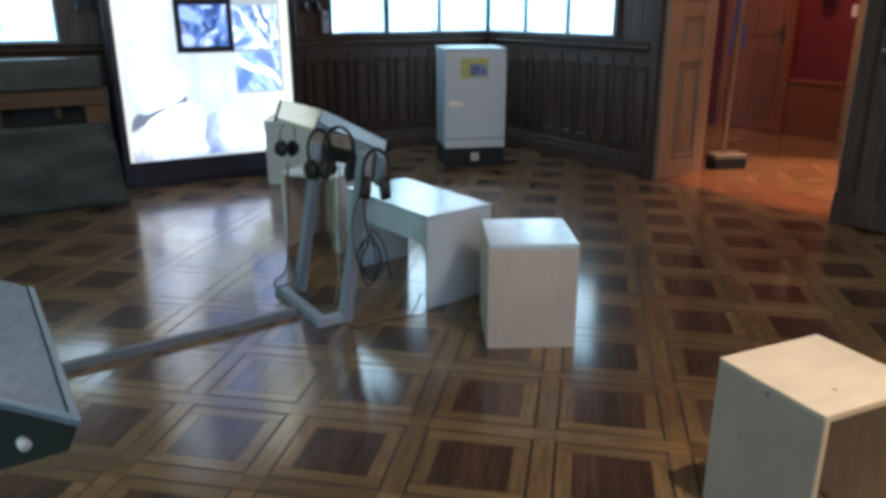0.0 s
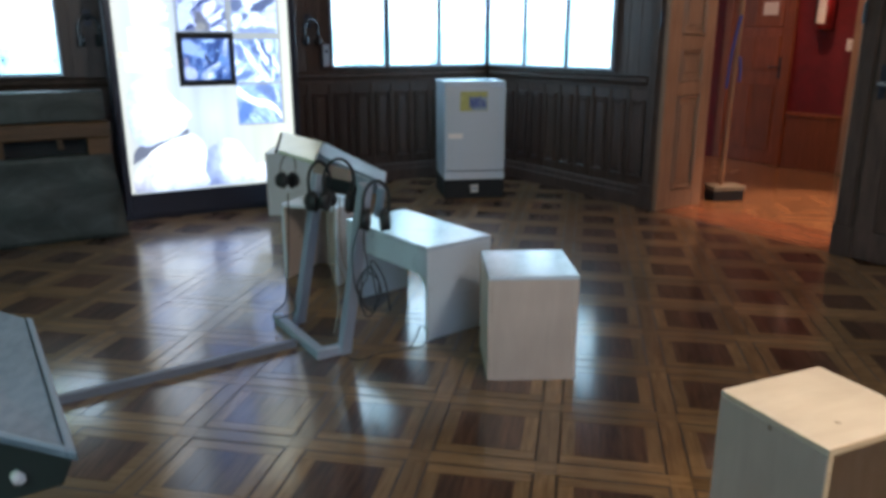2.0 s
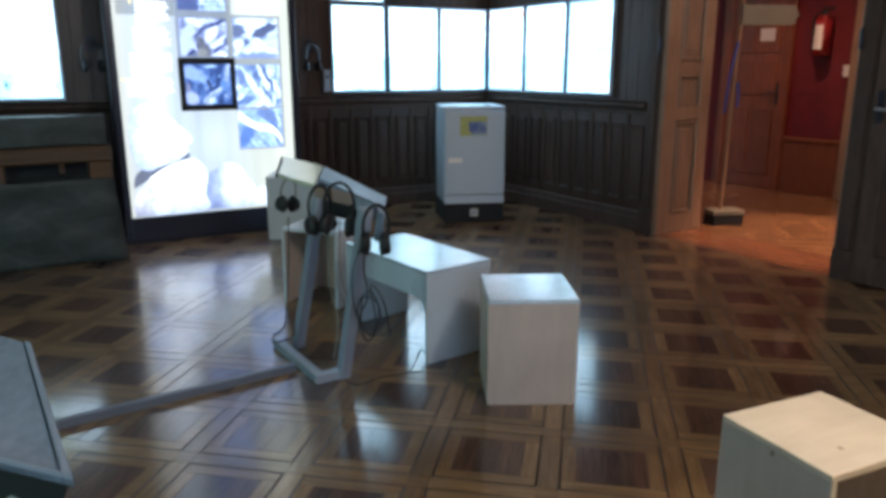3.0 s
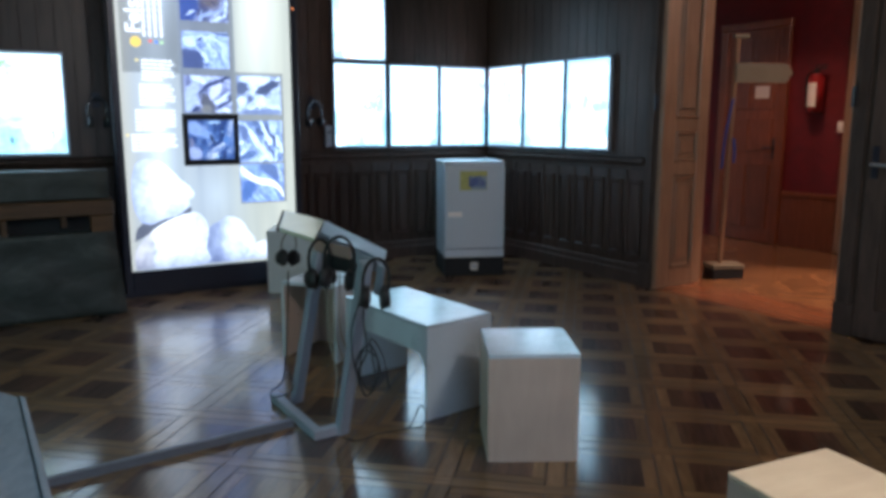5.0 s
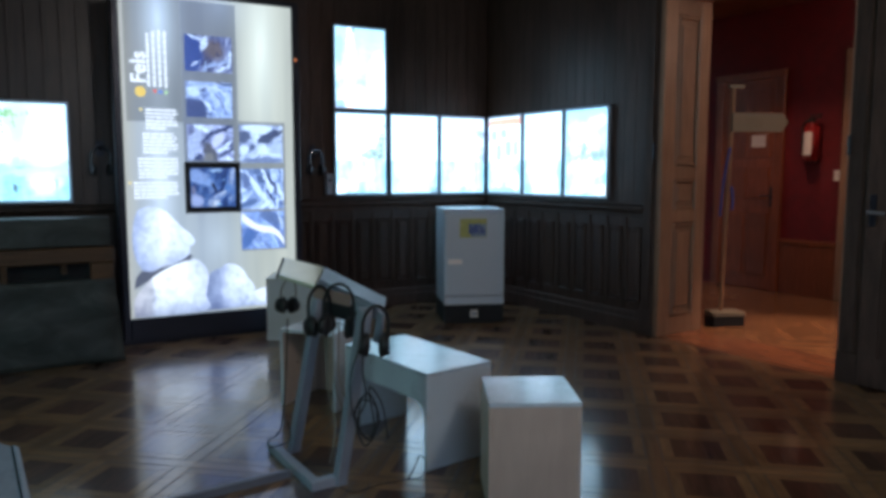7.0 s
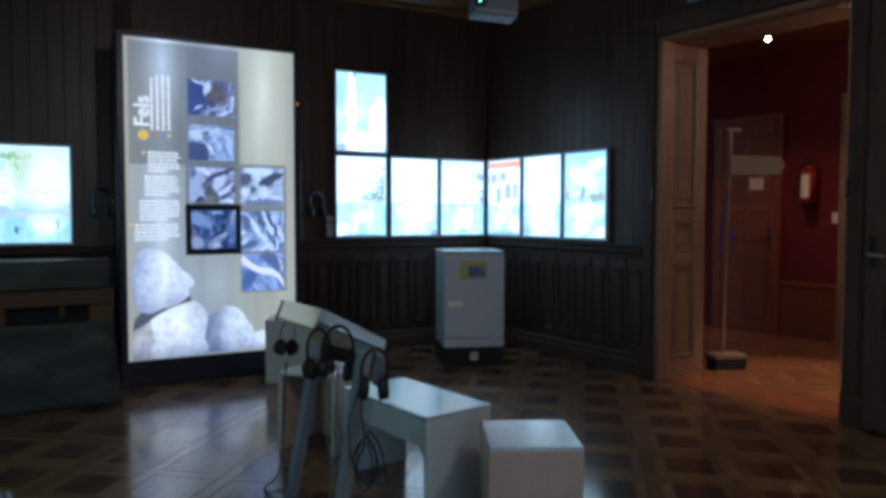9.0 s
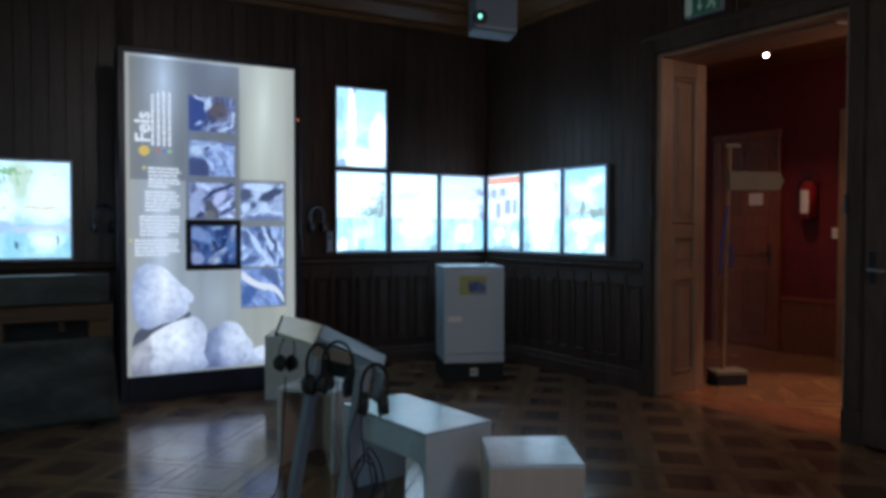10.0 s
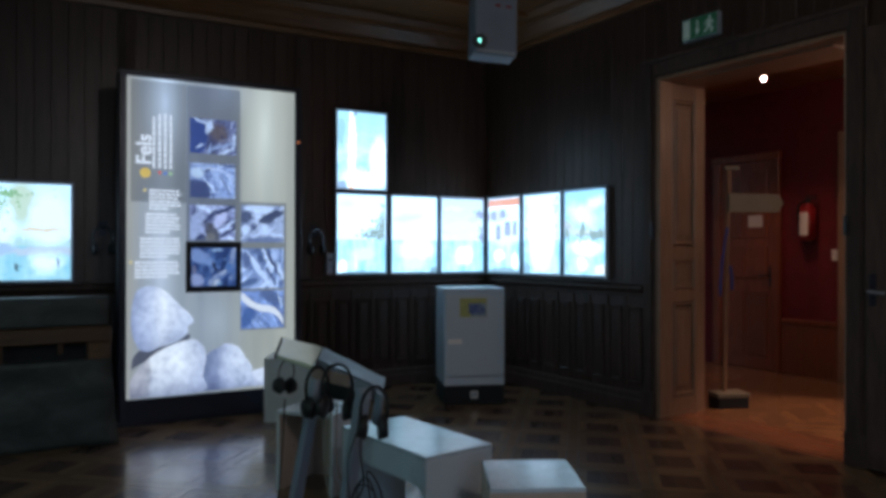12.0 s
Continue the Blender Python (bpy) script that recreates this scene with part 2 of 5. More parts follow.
M_DARK = wood("dark_stained_panelling", (0.036, 0.021, 0.0155), (0.088, 0.054, 0.042), 0.36, (9, 9, 0.6), vary=0.18, relief=0.12)
M_DARKTRIM = wood("dark_stained_trim", (0.036, 0.02, 0.0145), (0.088, 0.053, 0.041), 0.62, (6, 6, 1.0), vary=0.2)
M_OAK = wood("oak_parquet", (0.165, 0.094, 0.042), (0.335, 0.208, 0.10), 0.36, (1.2, 14, 14), coat=1.0, vary=0.3, relief=0.06)
M_OAK_T = wood("oak_parquet_across", (0.165, 0.094, 0.042), (0.335, 0.208, 0.10), 0.36, (14, 1.2, 14), coat=1.0, vary=0.3, relief=0.06)
M_OAK_FAR = wood("oak_parquet_joined", (0.165, 0.094, 0.042), (0.335, 0.208, 0.10), 0.36, (1.2, 14, 14), coat=1.0, vary=0.3, relief=0.06, island=True)
M_WAL = wood("walnut_parquet", (0.045, 0.022, 0.0135), (0.145, 0.074, 0.044), 0.36, (16, 1.4, 16), coat=1.0, vary=0.4, relief=0.06)
M_WAL_FAR = wood("walnut_parquet_joined", (0.045, 0.022, 0.0135), (0.145, 0.074, 0.044), 0.36, (16, 1.4, 16), coat=1.0, vary=0.4, relief=0.06, island=True)
M_INLAY = wood("wenge_inlay", (0.030, 0.018, 0.010), (0.066, 0.038, 0.021), 0.4, (3, 3, 3), relief=0.02)
M_JAMB = wood("oiled_oak_joinery", (0.225, 0.137, 0.088), (0.32, 0.212, 0.142), 0.4, (9, 9, 0.8), vary=0.15)
M_HALLFLOOR = wood("hall_oak_floor", (0.21, 0.105, 0.048), (0.35, 0.19, 0.09), 0.25, (1.0, 12, 12), coat=0.4, vary=0.25, relief=0.06)
M_THRESH = wood("reddish_threshold_boards", (0.17, 0.07, 0.035), (0.29, 0.125, 0.06), 0.25, (0.8, 12, 12), coat=0.4, vary=0.2, relief=0.05)
M_HALLWOOD = wood("hall_brown_wood", (0.16, 0.046, 0.02), (0.28, 0.088, 0.038), 0.4, (8, 8, 0.8), vary=0.15)
M_RED = paint("red_wallpaper", (0.14, 0.010, 0.016), 0.6, speck=0.35, scale=9)
M_CEIL = wood("ceiling_wood", (0.15, 0.068, 0.028), (0.31, 0.155, 0.068), 0.36, (0.8, 10, 10))
M_WHITE = paint("white_satin_paint", (0.60, 0.68, 0.74), 0.28, speck=0.06)
M_WHITE2 = paint("white_worn_paint", (0.56, 0.65, 0.73), 0.2, speck=0.26, scale=6)
M_WHITE2.node_tree.nodes["Principled BSDF"].inputs["Coat Weight"].default_value = 0.2
M_WHITE2.node_tree.nodes["Principled BSDF"].inputs["Coat Roughness"].default_value = 0.12
# one plywood: sides coloured darker for shade, top paler, inside warm as if lamplit
M_PLY = wood("birch_plywood_shaded", (0.53, 0.425, 0.36), (0.59, 0.485, 0.415), 0.5, (7, 7, 1.2), vary=0.05, relief=0.04, knots=8.0)
M_PLYTOP = wood("birch_plywood_lit_top", (0.67, 0.56, 0.43), (0.74, 0.64, 0.505), 0.5, (1.2, 6, 6), vary=0.05, relief=0.04, knots=8.0)
M_PLYIN = wood("raw_plywood_inside_lit", (0.56, 0.37, 0.20), (0.68, 0.48, 0.28), 0.55, (7, 7, 1.2), vary=0.05, relief=0.04, knots=6.0)
M_PLYEDGE = wood("plywood_edge", (0.55, 0.40, 0.22), (0.78, 0.62, 0.38), 0.55, (1, 60, 60), vary=0.1)
M_FRIDGE = paint("fridge_enamel", (0.57, 0.65, 0.77), 0.22, speck=0.03, scale=3)
M_BLACK = paint("black_plastic", (0.010, 0.011, 0.013), 0.55, speck=0.2)
M_PLINTH = paint("dark_plinth", (0.012, 0.014, 0.018), 0.75, speck=0.25)
M_LEG = paint("pale_grey_steel", (0.38, 0.43, 0.52), 0.35, metallic=0.15, speck=0.1)
M_DUCT = paint("dull_grey_duct", (0.19, 0.21, 0.26), 0.4, metallic=0.2, speck=0.15)
M_CREAM = paint("cream_laminate", (0.74, 0.80, 0.64), 0.16, speck=0.10, scale=5)
p_ = M_CREAM.node_tree.nodes["Principled BSDF"]
p_.inputs["Coat Weight"].default_value, p_.inputs["Coat Roughness"].default_value, p_.inputs["Coat IOR"].default_value = 1.0, 0.24, 1.8
M_STRIP = paint("grey_blue_sheet", (0.25, 0.29, 0.37), 0.35, speck=0.08)
M_FASCIA = paint("warm_tinted_sheet", (0.36, 0.25, 0.215), 0.45, speck=0.2, scale=14)
M_STEEL = paint("grey_steel", (0.33, 0.365, 0.42), 0.38, metallic=0.3, speck=0.1)
M_GREY = paint("grey_housing", (0.33, 0.38, 0.46), 0.4, speck=0.08)
M_PROJ = paint("grey_blue_plastic", (0.19, 0.225, 0.30), 0.45, speck=0.15)
M_FRAME = paint("dark_metal_frame", (0.03, 0.032, 0.05), 0.3, metallic=0.3, speck=0.15)
M_LBFRAME = paint("lightbox_frame", (0.38, 0.46, 0.58), 0.35, metallic=0.3, speck=0.12)
M_SHINY = paint("glossy_dark_plastic", (0.12, 0.13, 0.15), 0.16, metallic=0.4, speck=0.5, scale=30)
M_RUBBER = paint("cable_rubber", (0.02, 0.02, 0.022), 0.5)
M_PALECABLE = paint("pale_cable", (0.3, 0.29, 0.24), 0.5)
M_BLUE = paint("blue_cloth", (0.05, 0.07, 0.3), 0.8)
M_POLE = wood("pole_wood", (0.20, 0.105, 0.055), (0.30, 0.17, 0.095), 0.5, (9, 9, 0.7))
M_SIGN = paint("sign_board", (0.17, 0.155, 0.115), 0.6, speck=0.12)
M_PAPER = paint("white_paper", (0.72, 0.7, 0.68), 0.7)
M_INK = paint("print_ink", (0.16, 0.14, 0.1), 0.7)
M_EXTRED = paint("extinguisher_red", (0.22, 0.012, 0.014), 0.3)
M_YELLOW = paint("sticker_yellow", (0.48, 0.5, 0.18), 0.5, speck=0.3, scale=30)
M_STBLUE = paint("sticker_blue", (0.1, 0.15, 0.42), 0.5, speck=0.5, scale=40)
M_GREYTOP = paint("grey_laminate", (0.27, 0.31, 0.38), 0.20, speck=0.3, scale=4)
M_BUTTON = paint("pale_knob", (0.75, 0.74, 0.7), 0.4)
M_HIGHLIGHT = paint("painted_highlight", (0.92, 0.88, 0.9), 0.3)
M_GREENSLATE, nt_, p_ = mat("green_slate")
sl_ = noisy(nt_, coords(nt_, (1, 1, 1.5)), 4.0, 8, 0.68, 0.9)
nt_.links.new(ramp(nt_, sl_, [(0.3, (0.022, 0.03, 0.031)), (0.55, (0.05, 0.064, 0.065)), (0.75, (0.095, 0.11, 0.108))]), p_.inputs["Base Color"])
p_.inputs["Roughness"].default_value = 0.55
bump(nt_, p_, sl_, 0.5, 0.01)
M_BEAM = wood("old_timber", (0.06, 0.03, 0.012), (0.15, 0.078, 0.034), 0.55, (0.8, 9, 9), relief=0.4)
M_PANEL = glow("backlit_panel_print", 0.7, panel_print())
M_PANELGREY = glow("backlit_grey_print", 0.66, panel_print(0.62, (0.95, 0.97, 1.0)))
M_TEXT = glow("backlit_white_print", 0.8, flat((0.86, 0.92, 1.0)))
M_DOT = glow("backlit_yellow_print", 0.6, flat((1.0, 0.72, 0.16)))
# each boulder's light and shade is printed into its tones
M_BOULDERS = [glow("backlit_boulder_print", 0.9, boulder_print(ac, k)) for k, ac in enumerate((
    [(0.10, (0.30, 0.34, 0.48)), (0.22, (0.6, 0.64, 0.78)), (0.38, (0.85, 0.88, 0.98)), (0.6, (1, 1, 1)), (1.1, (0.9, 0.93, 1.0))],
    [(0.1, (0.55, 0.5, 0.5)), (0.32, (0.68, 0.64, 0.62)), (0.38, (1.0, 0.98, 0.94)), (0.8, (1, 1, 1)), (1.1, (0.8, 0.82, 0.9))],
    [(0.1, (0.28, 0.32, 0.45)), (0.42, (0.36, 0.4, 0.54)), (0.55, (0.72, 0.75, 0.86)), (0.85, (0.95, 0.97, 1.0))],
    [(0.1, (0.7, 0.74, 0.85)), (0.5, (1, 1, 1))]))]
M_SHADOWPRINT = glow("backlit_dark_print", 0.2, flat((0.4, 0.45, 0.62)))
M_LAMPGLOW = glow("halogen_glow", 40.0, flat((1.0, 0.8, 0.62)))
M_LENSGLOW = glow("projector_lens_glow", 2.5, flat((0.3, 1.0, 0.75)))
M_EXITGREEN = glow("exit_green_glow", 0.028, flat((0.12, 0.75, 0.35)))
M_EXITWHITE = glow("exit_white_glow", 0.085, flat((0.75, 1.0, 0.85)))

# ---- mesh helpers ----


def bx(bm, x0, x1, y0, y1, z0, z1, bevel=0.0, seg=1, m=None):
    r = bmesh.ops.create_cube(bm, size=1.0)
    bmesh.ops.transform(bm, matrix=Matrix.Translation(((x0 + x1) / 2, (y0 + y1) / 2, (z0 + z1) / 2)) @ Matrix.Diagonal((x1 - x0, y1 - y0, z1 - z0, 1)), verts=r["verts"])
    verts = r["verts"]
    if bevel:
        edges = list({e for v in verts for e in v.link_edges})
        b = bmesh.ops.bevel(bm, geom=edges, offset=bevel, segments=seg, affect="EDGES", profile=0.5)
        verts = list({v for f in b["faces"] for v in f.verts} | {v for v in verts if v.is_valid})
    if m is not None:
        bmesh.ops.transform(bm, matrix=m, verts=[v for v in verts if v.is_valid])
    return bm


def cyl(bm, r, p0, p1, seg=20, r2=None):
    p0, p1 = Vector(p0), Vector(p1)
    d = p1 - p0
    m = Matrix.Translation((p0 + p1) / 2) @ d.to_track_quat("Z", "Y").to_matrix().to_4x4()
    bmesh.ops.create_cone(bm, cap_ends=True, segments=seg, radius1=r, radius2=r if r2 is None else r2, depth=d.length, matrix=m)
    return bm


def tube(bm, pts, r, seg=8):
    """A round tube along points, closed at its ends."""
    pts = [Vector(p) for p in pts]
    rings = []
    for i, p in enumerate(pts):
        t = (pts[min(i + 1, len(pts) - 1)] - pts[max(i - 1, 0)]).normalized()
        a = t.orthogonal().normalized()
        if rings:
            a = (last - last.dot(t) * t).normalized()
        last = a
        b = t.cross(a)
        rings.append([bm.verts.new(p + r * (math.cos(k * math.tau / seg) * a + math.sin(k * math.tau / seg) * b)) for k in range(seg)])
    for q, w in zip(rings, rings[1:]):
        for k in range(seg):
            bm.faces.new((q[k], q[(k + 1) % seg], w[(k + 1) % seg], w[k]))
    bm.faces.new(rings[0][::-1]), bm.faces.new(rings[-1])
    return bm


def spline(pts, n=8):
    pts = [Vector(p) for p in pts]
    out = []
    for i in range(len(pts) - 1):
        p0, p1, p2, p3 = pts[max(i - 1, 0)], pts[i], pts[i + 1], pts[min(i + 2, len(pts) - 1)]
        for k in range(n):
            t = k / n
            out.append(0.5 * ((2 * p1) + (p2 - p0) * t + (2 * p0 - 5 * p1 + 4 * p2 - p3) * t * t + (3 * p1 - p0 - 3 * p2 + p3) * t ** 3))
    return out + [pts[-1]]


def poly(bm, pts, y0, y1):
    """An outline in x and z, drawn out from y0 to y1."""
    a = [bm.verts.new((x, y0, z)) for x, z in pts]
    b = [bm.verts.new((x, y1, z)) for x, z in pts]
    n = len(pts)
    bm.faces.new(a), bm.faces.new(b[::-1])
    for i in range(n):
        bm.faces.new((a[i], b[i], b[(i + 1) % n], a[(i + 1) % n]))
    bmesh.ops.recalc_face_normals(bm, faces=bm.faces)
    return bm


def part(name, bm, material, parent, label="", smooth=False):
    me = bpy.data.meshes.new(name)
    bm.to_mesh(me)
    bm.free()
    me.materials.append(material)
    if smooth:
        me.polygons.foreach_set("use_smooth", [True] * len(me.polygons))
    ob = new(name, me)
    ob.parent = parent
    if label:
        tagged(ob, label)
    return ob


def thing(name, m, label, category, group="", kind=""):
    ob = new(name)
    ob.empty_display_size = 0.1
    ob.matrix_world = m
    return tagged(ob, label, category, group, kind)


def solid(name, bm, material, m, label, category, group="", kind="", smooth=False):
    ob = part(name, bm, material, None, "", smooth)
    ob.matrix_world = m
    return tagged(ob, label, category, group, kind)


def B():
    return bmesh.new()


# ---- the room ----
ROOM_X, ROOM_Y = -7.0, -8.6          # in the left wall's frame
RIGHT_END = 8.6


def shell(name, label, m, boxes, material, category="wall"):
    bm = B()
    for b in boxes:
        bx(bm, *b)
    return solid(name, bm, material, m, label, category, "", "structure")


wall_left = shell("wall_left", "dark-stained wood panelled wall behind the lightboxes", M_LEFT, [(ROOM_X, 0.15, 0.0, 0.15, -0.02, CEIL)], M_DARK)
wall_right = shell("wall_right", "dark-stained wood panelled wall with a tall doorway", M_RIGHT,
                   [(0.0, DOOR0, 0.0, REVEAL, -0.02, CEIL), (DOOR1, RIGHT_END, 0.0, REVEAL, -0.02, CEIL), (DOOR0, DOOR1, 0.0, REVEAL, DOOR_TOP, CEIL)], M_DARK)
shell("wall_back", "dark wood wall with a tall window", M_LEFT,
      [(ROOM_X, -4.85, ROOM_Y - 0.15, ROOM_Y, -0.02, CEIL), (-3.55, 0.8, ROOM_Y - 0.15, ROOM_Y, -0.02, CEIL),
       (-4.85, -3.55, ROOM_Y - 0.15, ROOM_Y, -0.02, 0.85), (-4.85, -3.55, ROOM_Y - 0.15, ROOM_Y, 2.65, CEIL)], M_DARK)
shell("wall_side", "dark wood side wall with a tall window", M_LEFT,
      [(ROOM_X - 0.15, ROOM_X, ROOM_Y, -5.2, -0.02, CEIL), (ROOM_X - 0.15, ROOM_X, -4.0, 0.15, -0.02, CEIL),
       (ROOM_X - 0.15, ROOM_X, -5.2, -4.0, -0.02, 0.85), (ROOM_X - 0.15, ROOM_X, -5.2, -4.0, 2.55, CEIL)], M_DARK)
shell("ceiling", "brown wooden ceiling", M_LEFT, [(ROOM_X - 0.2, 1.6, ROOM_Y - 0.2, 0.2, CEIL, CEIL + 0.1)] +
      [(ROOM_X, 0.4, -0.9 - 0.9 * k, -0.78 - 0.9 * k, CEIL - 0.05, CEIL - 0.002) for k in range(9)], M_CEIL, "ceiling")


def cornice(name, m, x0, x1):
    bm = B()
    poly(bm, [(0, 3.26), (-0.035, 3.26), (-0.045, 3.30), (-0.02, 3.315), (-0.05, 3.34), (-0.12, 3.42), (-0.15, 3.43), (-0.15, 3.46), (-0.22, 3.50), (-0.22, 3.519), (0, 3.519)], x0, x1)
    turn = Matrix(((0, 1, 0, 0), (1, 0, 0, 0), (0, 0, 1, 0), (0, 0, 0, 1)))
    bmesh.ops.transform(bm, matrix=turn, verts=bm.verts)
    bmesh.ops.recalc_face_normals(bm, faces=bm.faces)
    solid(name, bm, M_CEIL, m, "brown moulded wooden cornice under the ceiling", "cornice", "", "structure")


cornice("cornice_left", M_LEFT, ROOM_X, 0.0)
cornice("cornice_right", M_RIGHT, 0.0, RIGHT_END)


def wainscot(m, parent, x0, x1):
    """Skirting, rail, top strip and raised panels under the rail."""
    bm = B()
    poly(bm, [(-0.002, 0.0), (-0.03, 0.0), (-0.03, 0.10), (-0.022, 0.115), (-0.022, 0.15), (-0.012, 0.165), (-0.002, 0.165)], x0, x1)
    bmesh.ops.transform(bm, matrix=Matrix(((0, 1, 0, 0), (1, 0, 0, 0), (0, 0, 1, 0), (0, 0, 0, 1))), verts=bm.verts)
    bmesh.ops.recalc_face_normals(bm, faces=bm.faces)
    solid("baseboard", bm, M_DARKTRIM, m, "dark moulded baseboard along the panelled wall", "baseboard", "", "structure")
    bm = B()
    poly(bm, [(-0.002, 0.93), (-0.014, 0.93), (-0.018, 0.965), (-0.035, 0.985), (-0.05, 0.995), (-0.05, 1.02), (-0.03, 1.03), (-0.002, 1.035)], x0, x1)
    bmesh.ops.transform(bm, matrix=Matrix(((0, 1, 0, 0), (1, 0, 0, 0), (0, 0, 1, 0), (0, 0, 0, 1))), verts=bm.verts)
    bmesh.ops.recalc_face_normals(bm, faces=bm.faces)
    solid("trim", bm, M_DARKTRIM, m, "dark moulded rail along the panelled wall", "rail", "", "structure")
    n = int((x1 - x0) / 0.205)
    step = (x1 - x0) / n
    for i in range(n):
        a, b = x0 + i * step + 0.03, x0 + (i + 1) * step - 0.03
        bm = B()
        bx(bm, a + 0.022, b - 0.022, -0.020, -0.001, 0.265, 0.825, 0.012)
        for q in ((a, a + 0.016, 0.24, 0.85), (b - 0.016, b, 0.24, 0.85), (a + 0.0165, b - 0.0165, 0.24, 0.256), (a + 0.0165, b - 0.0165, 0.834, 0.85)):
            bx(bm, q[0], q[1], -0.026, -0.001, q[2], q[3], 0.006)
        part("panel", bm, M_DARK, parent)
        bm = B()
        bx(bm, b + 0.012, b + 0.048, -0.014, -0.001, 0.17, 0.928, 0.004)
        part("muntin", bm, M_DARKTRIM, parent)


def boards(parent, spans, step=0.118):
    for x0, x1, z0, z1 in spans:
        n = max(1, round((x1 - x0) / step))
        w = (x1 - x0) / n
        for i in range(n):
            bm = B()
            bx(bm, x0 + i * w + 0.0015, x0 + (i + 1) * w - 0.0015, -0.011, -0.001, z0, z1, 0.0025)
            part("plank", bm, M_DARK, parent)


wainscot(M_LEFT, wall_left, -6.0, -0.055)
wainscot(M_RIGHT, wall_right, 0.055, DOOR0 - 0.13)
boards(wall_left, [(-6.0, -0.02, 1.04, 3.255)])
boards(wall_right, [(0.02, DOOR0 - 0.135, 1.04, 3.255), (DOOR0 - 0.135, DOOR1 + 0.135, 2.81, 3.255), (DOOR1 + 0.14, 5.6, 0.17, 3.255)])
for x0, x1 in ((-2.06, -1.93), (-3.52, -3.40)):
    bm = B()
    bx(bm, x0, x1, -0.04, -0.016, 1.04, 3.25, 0.006)
    bx(bm, x0 + 0.03, x1 - 0.03, -0.052, -0.041, 1.04, 3.25, 0.004)
    solid("trim", bm, M_DARKTRIM, M_LEFT, "dark wooden pilaster strip on the wall", "trim", "", "structure")

# ---- doorway, with its oak lining ----
casing = thing("door_casing", M_RIGHT, "dark wooden door casing round the tall doorway", "door casing", "", "structure")
for x0, x1 in ((DOOR0 - 0.13, DOOR0), (DOOR1, DOOR1 + 0.13)):
    bm = B()
    bx(bm, x0, x1, -0.035, -0.002, 0.0, 2.80, 0.006)
    bx(bm, x0 + 0.03, x1 - 0.03, -0.05, -0.036, 0.2, 2.78, 0.005)
    bx(bm, x0 - 0.004, x1 + 0.0, -0.055, -0.036, 0.0, 0.2, 0.005)
    part("jamb", bm, M_DARKTRIM, casing)
bm = B()
bx(bm, DOOR0 - 0.13, DOOR1 + 0.13, -0.036, -0.003, 2.67, 2.80, 0.006)
bx(bm, DOOR0 - 0.15, DOOR1 + 0.15, -0.06, -0.037, 2.77, 2.81, 0.006)
part("head", bm, M_DARKTRIM, casing)
for x in (DOOR0 - 0.012, DOOR1 + 0.012):
    bm = B()
    cyl(bm, 0.012, (x, -0.058, 1.40), (x, -0.058, 1.52), 10)
    part("hinge", bm, M_FRAME, casing)

lining = thing("door_lining", M_RIGHT, "warm oak panelled lining of the deep doorway", "door lining", "", "structure")
bm = B()
bx(bm, DOOR0 + 0.001, DOOR0 + 0.022, -0.03, REVEAL + 0.02, 0.0, DOOR_TOP - 0.03)
part("side_board", bm, M_JAMB, lining)
for z0, z1 in ((0.0, 0.15), (0.90, 1.0), (1.24, 1.34), (2.50, 2.63)):
    bm = B()
    bx(bm, DOOR0 + 0.023, DOOR0 + 0.04, 0.121, REVEAL - 0.101, z0, z1, 0.004)
    part("rail", bm, M_JAMB, lining)
for y0, y1 in ((-0.03, 0.12), (REVEAL - 0.10, REVEAL + 0.02)):
    bm = B()
    bx(bm, DOOR0 + 0.023, DOOR0 + 0.042, y0, y1, 0.0, 2.63, 0.004)
    part("stile", bm, M_JAMB, lining)
for z0, z1 in ((0.19, 0.86), (1.03, 1.21), (1.38, 2.46)):
    bm = B()
    bx(bm, DOOR0 + 0.023, DOOR0 + 0.036, 0.175, REVEAL - 0.155, z0 + 0.03, z1 - 0.03, 0.010)
    part("panel", bm, M_JAMB, lining)
    bm = B()
    y0, y1 = 0.123, REVEAL - 0.103
    for q in ((y0, y0 + 0.022, z0 - 0.03, z1 + 0.03), (y1 - 0.022, y1, z0 - 0.03, z1 + 0.03), (y0 + 0.0225, y1 - 0.0225, z0 - 0.03, z0 - 0.008), (y0 + 0.0225, y1 - 0.0225, z1 + 0.008, z1 + 0.03)):
        bx(bm, DOOR0 + 0.0225, DOOR0 + 0.050, q[0], q[1], q[2], q[3], 0.009)
    part("moulding", bm, M_JAMB, lining)
bm = B()
bx(bm, DOOR1 - 0.012, DOOR1 - 0.001, -0.03, REVEAL + 0.02, 0.0, DOOR_TOP - 0.03, 0.004)
part("side_board", bm, M_JAMB, lining)
bm = B()
bx(bm, DOOR0 + 0.002, DOOR1 - 0.002, -0.028, REVEAL + 0.02, DOOR_TOP - 0.029, DOOR_TOP - 0.004)
bx(bm, DOOR0 + 0.15, DOOR1 - 0.15, 0.10, REVEAL - 0.1, DOOR_TOP - 0.04, DOOR_TOP - 0.03, 0.008)
part("soffit", bm, M_JAMB, lining)
bm = B()
bx(bm, DOOR0 + 0.045, DOOR1 - 0.014, -0.02, 0.03, -0.004, 0.007, 0.003)
bx(bm, DOOR0 + 0.045, DOOR1 - 0.014, 0.031, 0.30, -0.004, 0.005, 0.002)
bx(bm, DOOR0 + 0.045, DOOR1 - 0.014, 0.302, REVEAL - 0.01, -0.004, 0.005, 0.002)
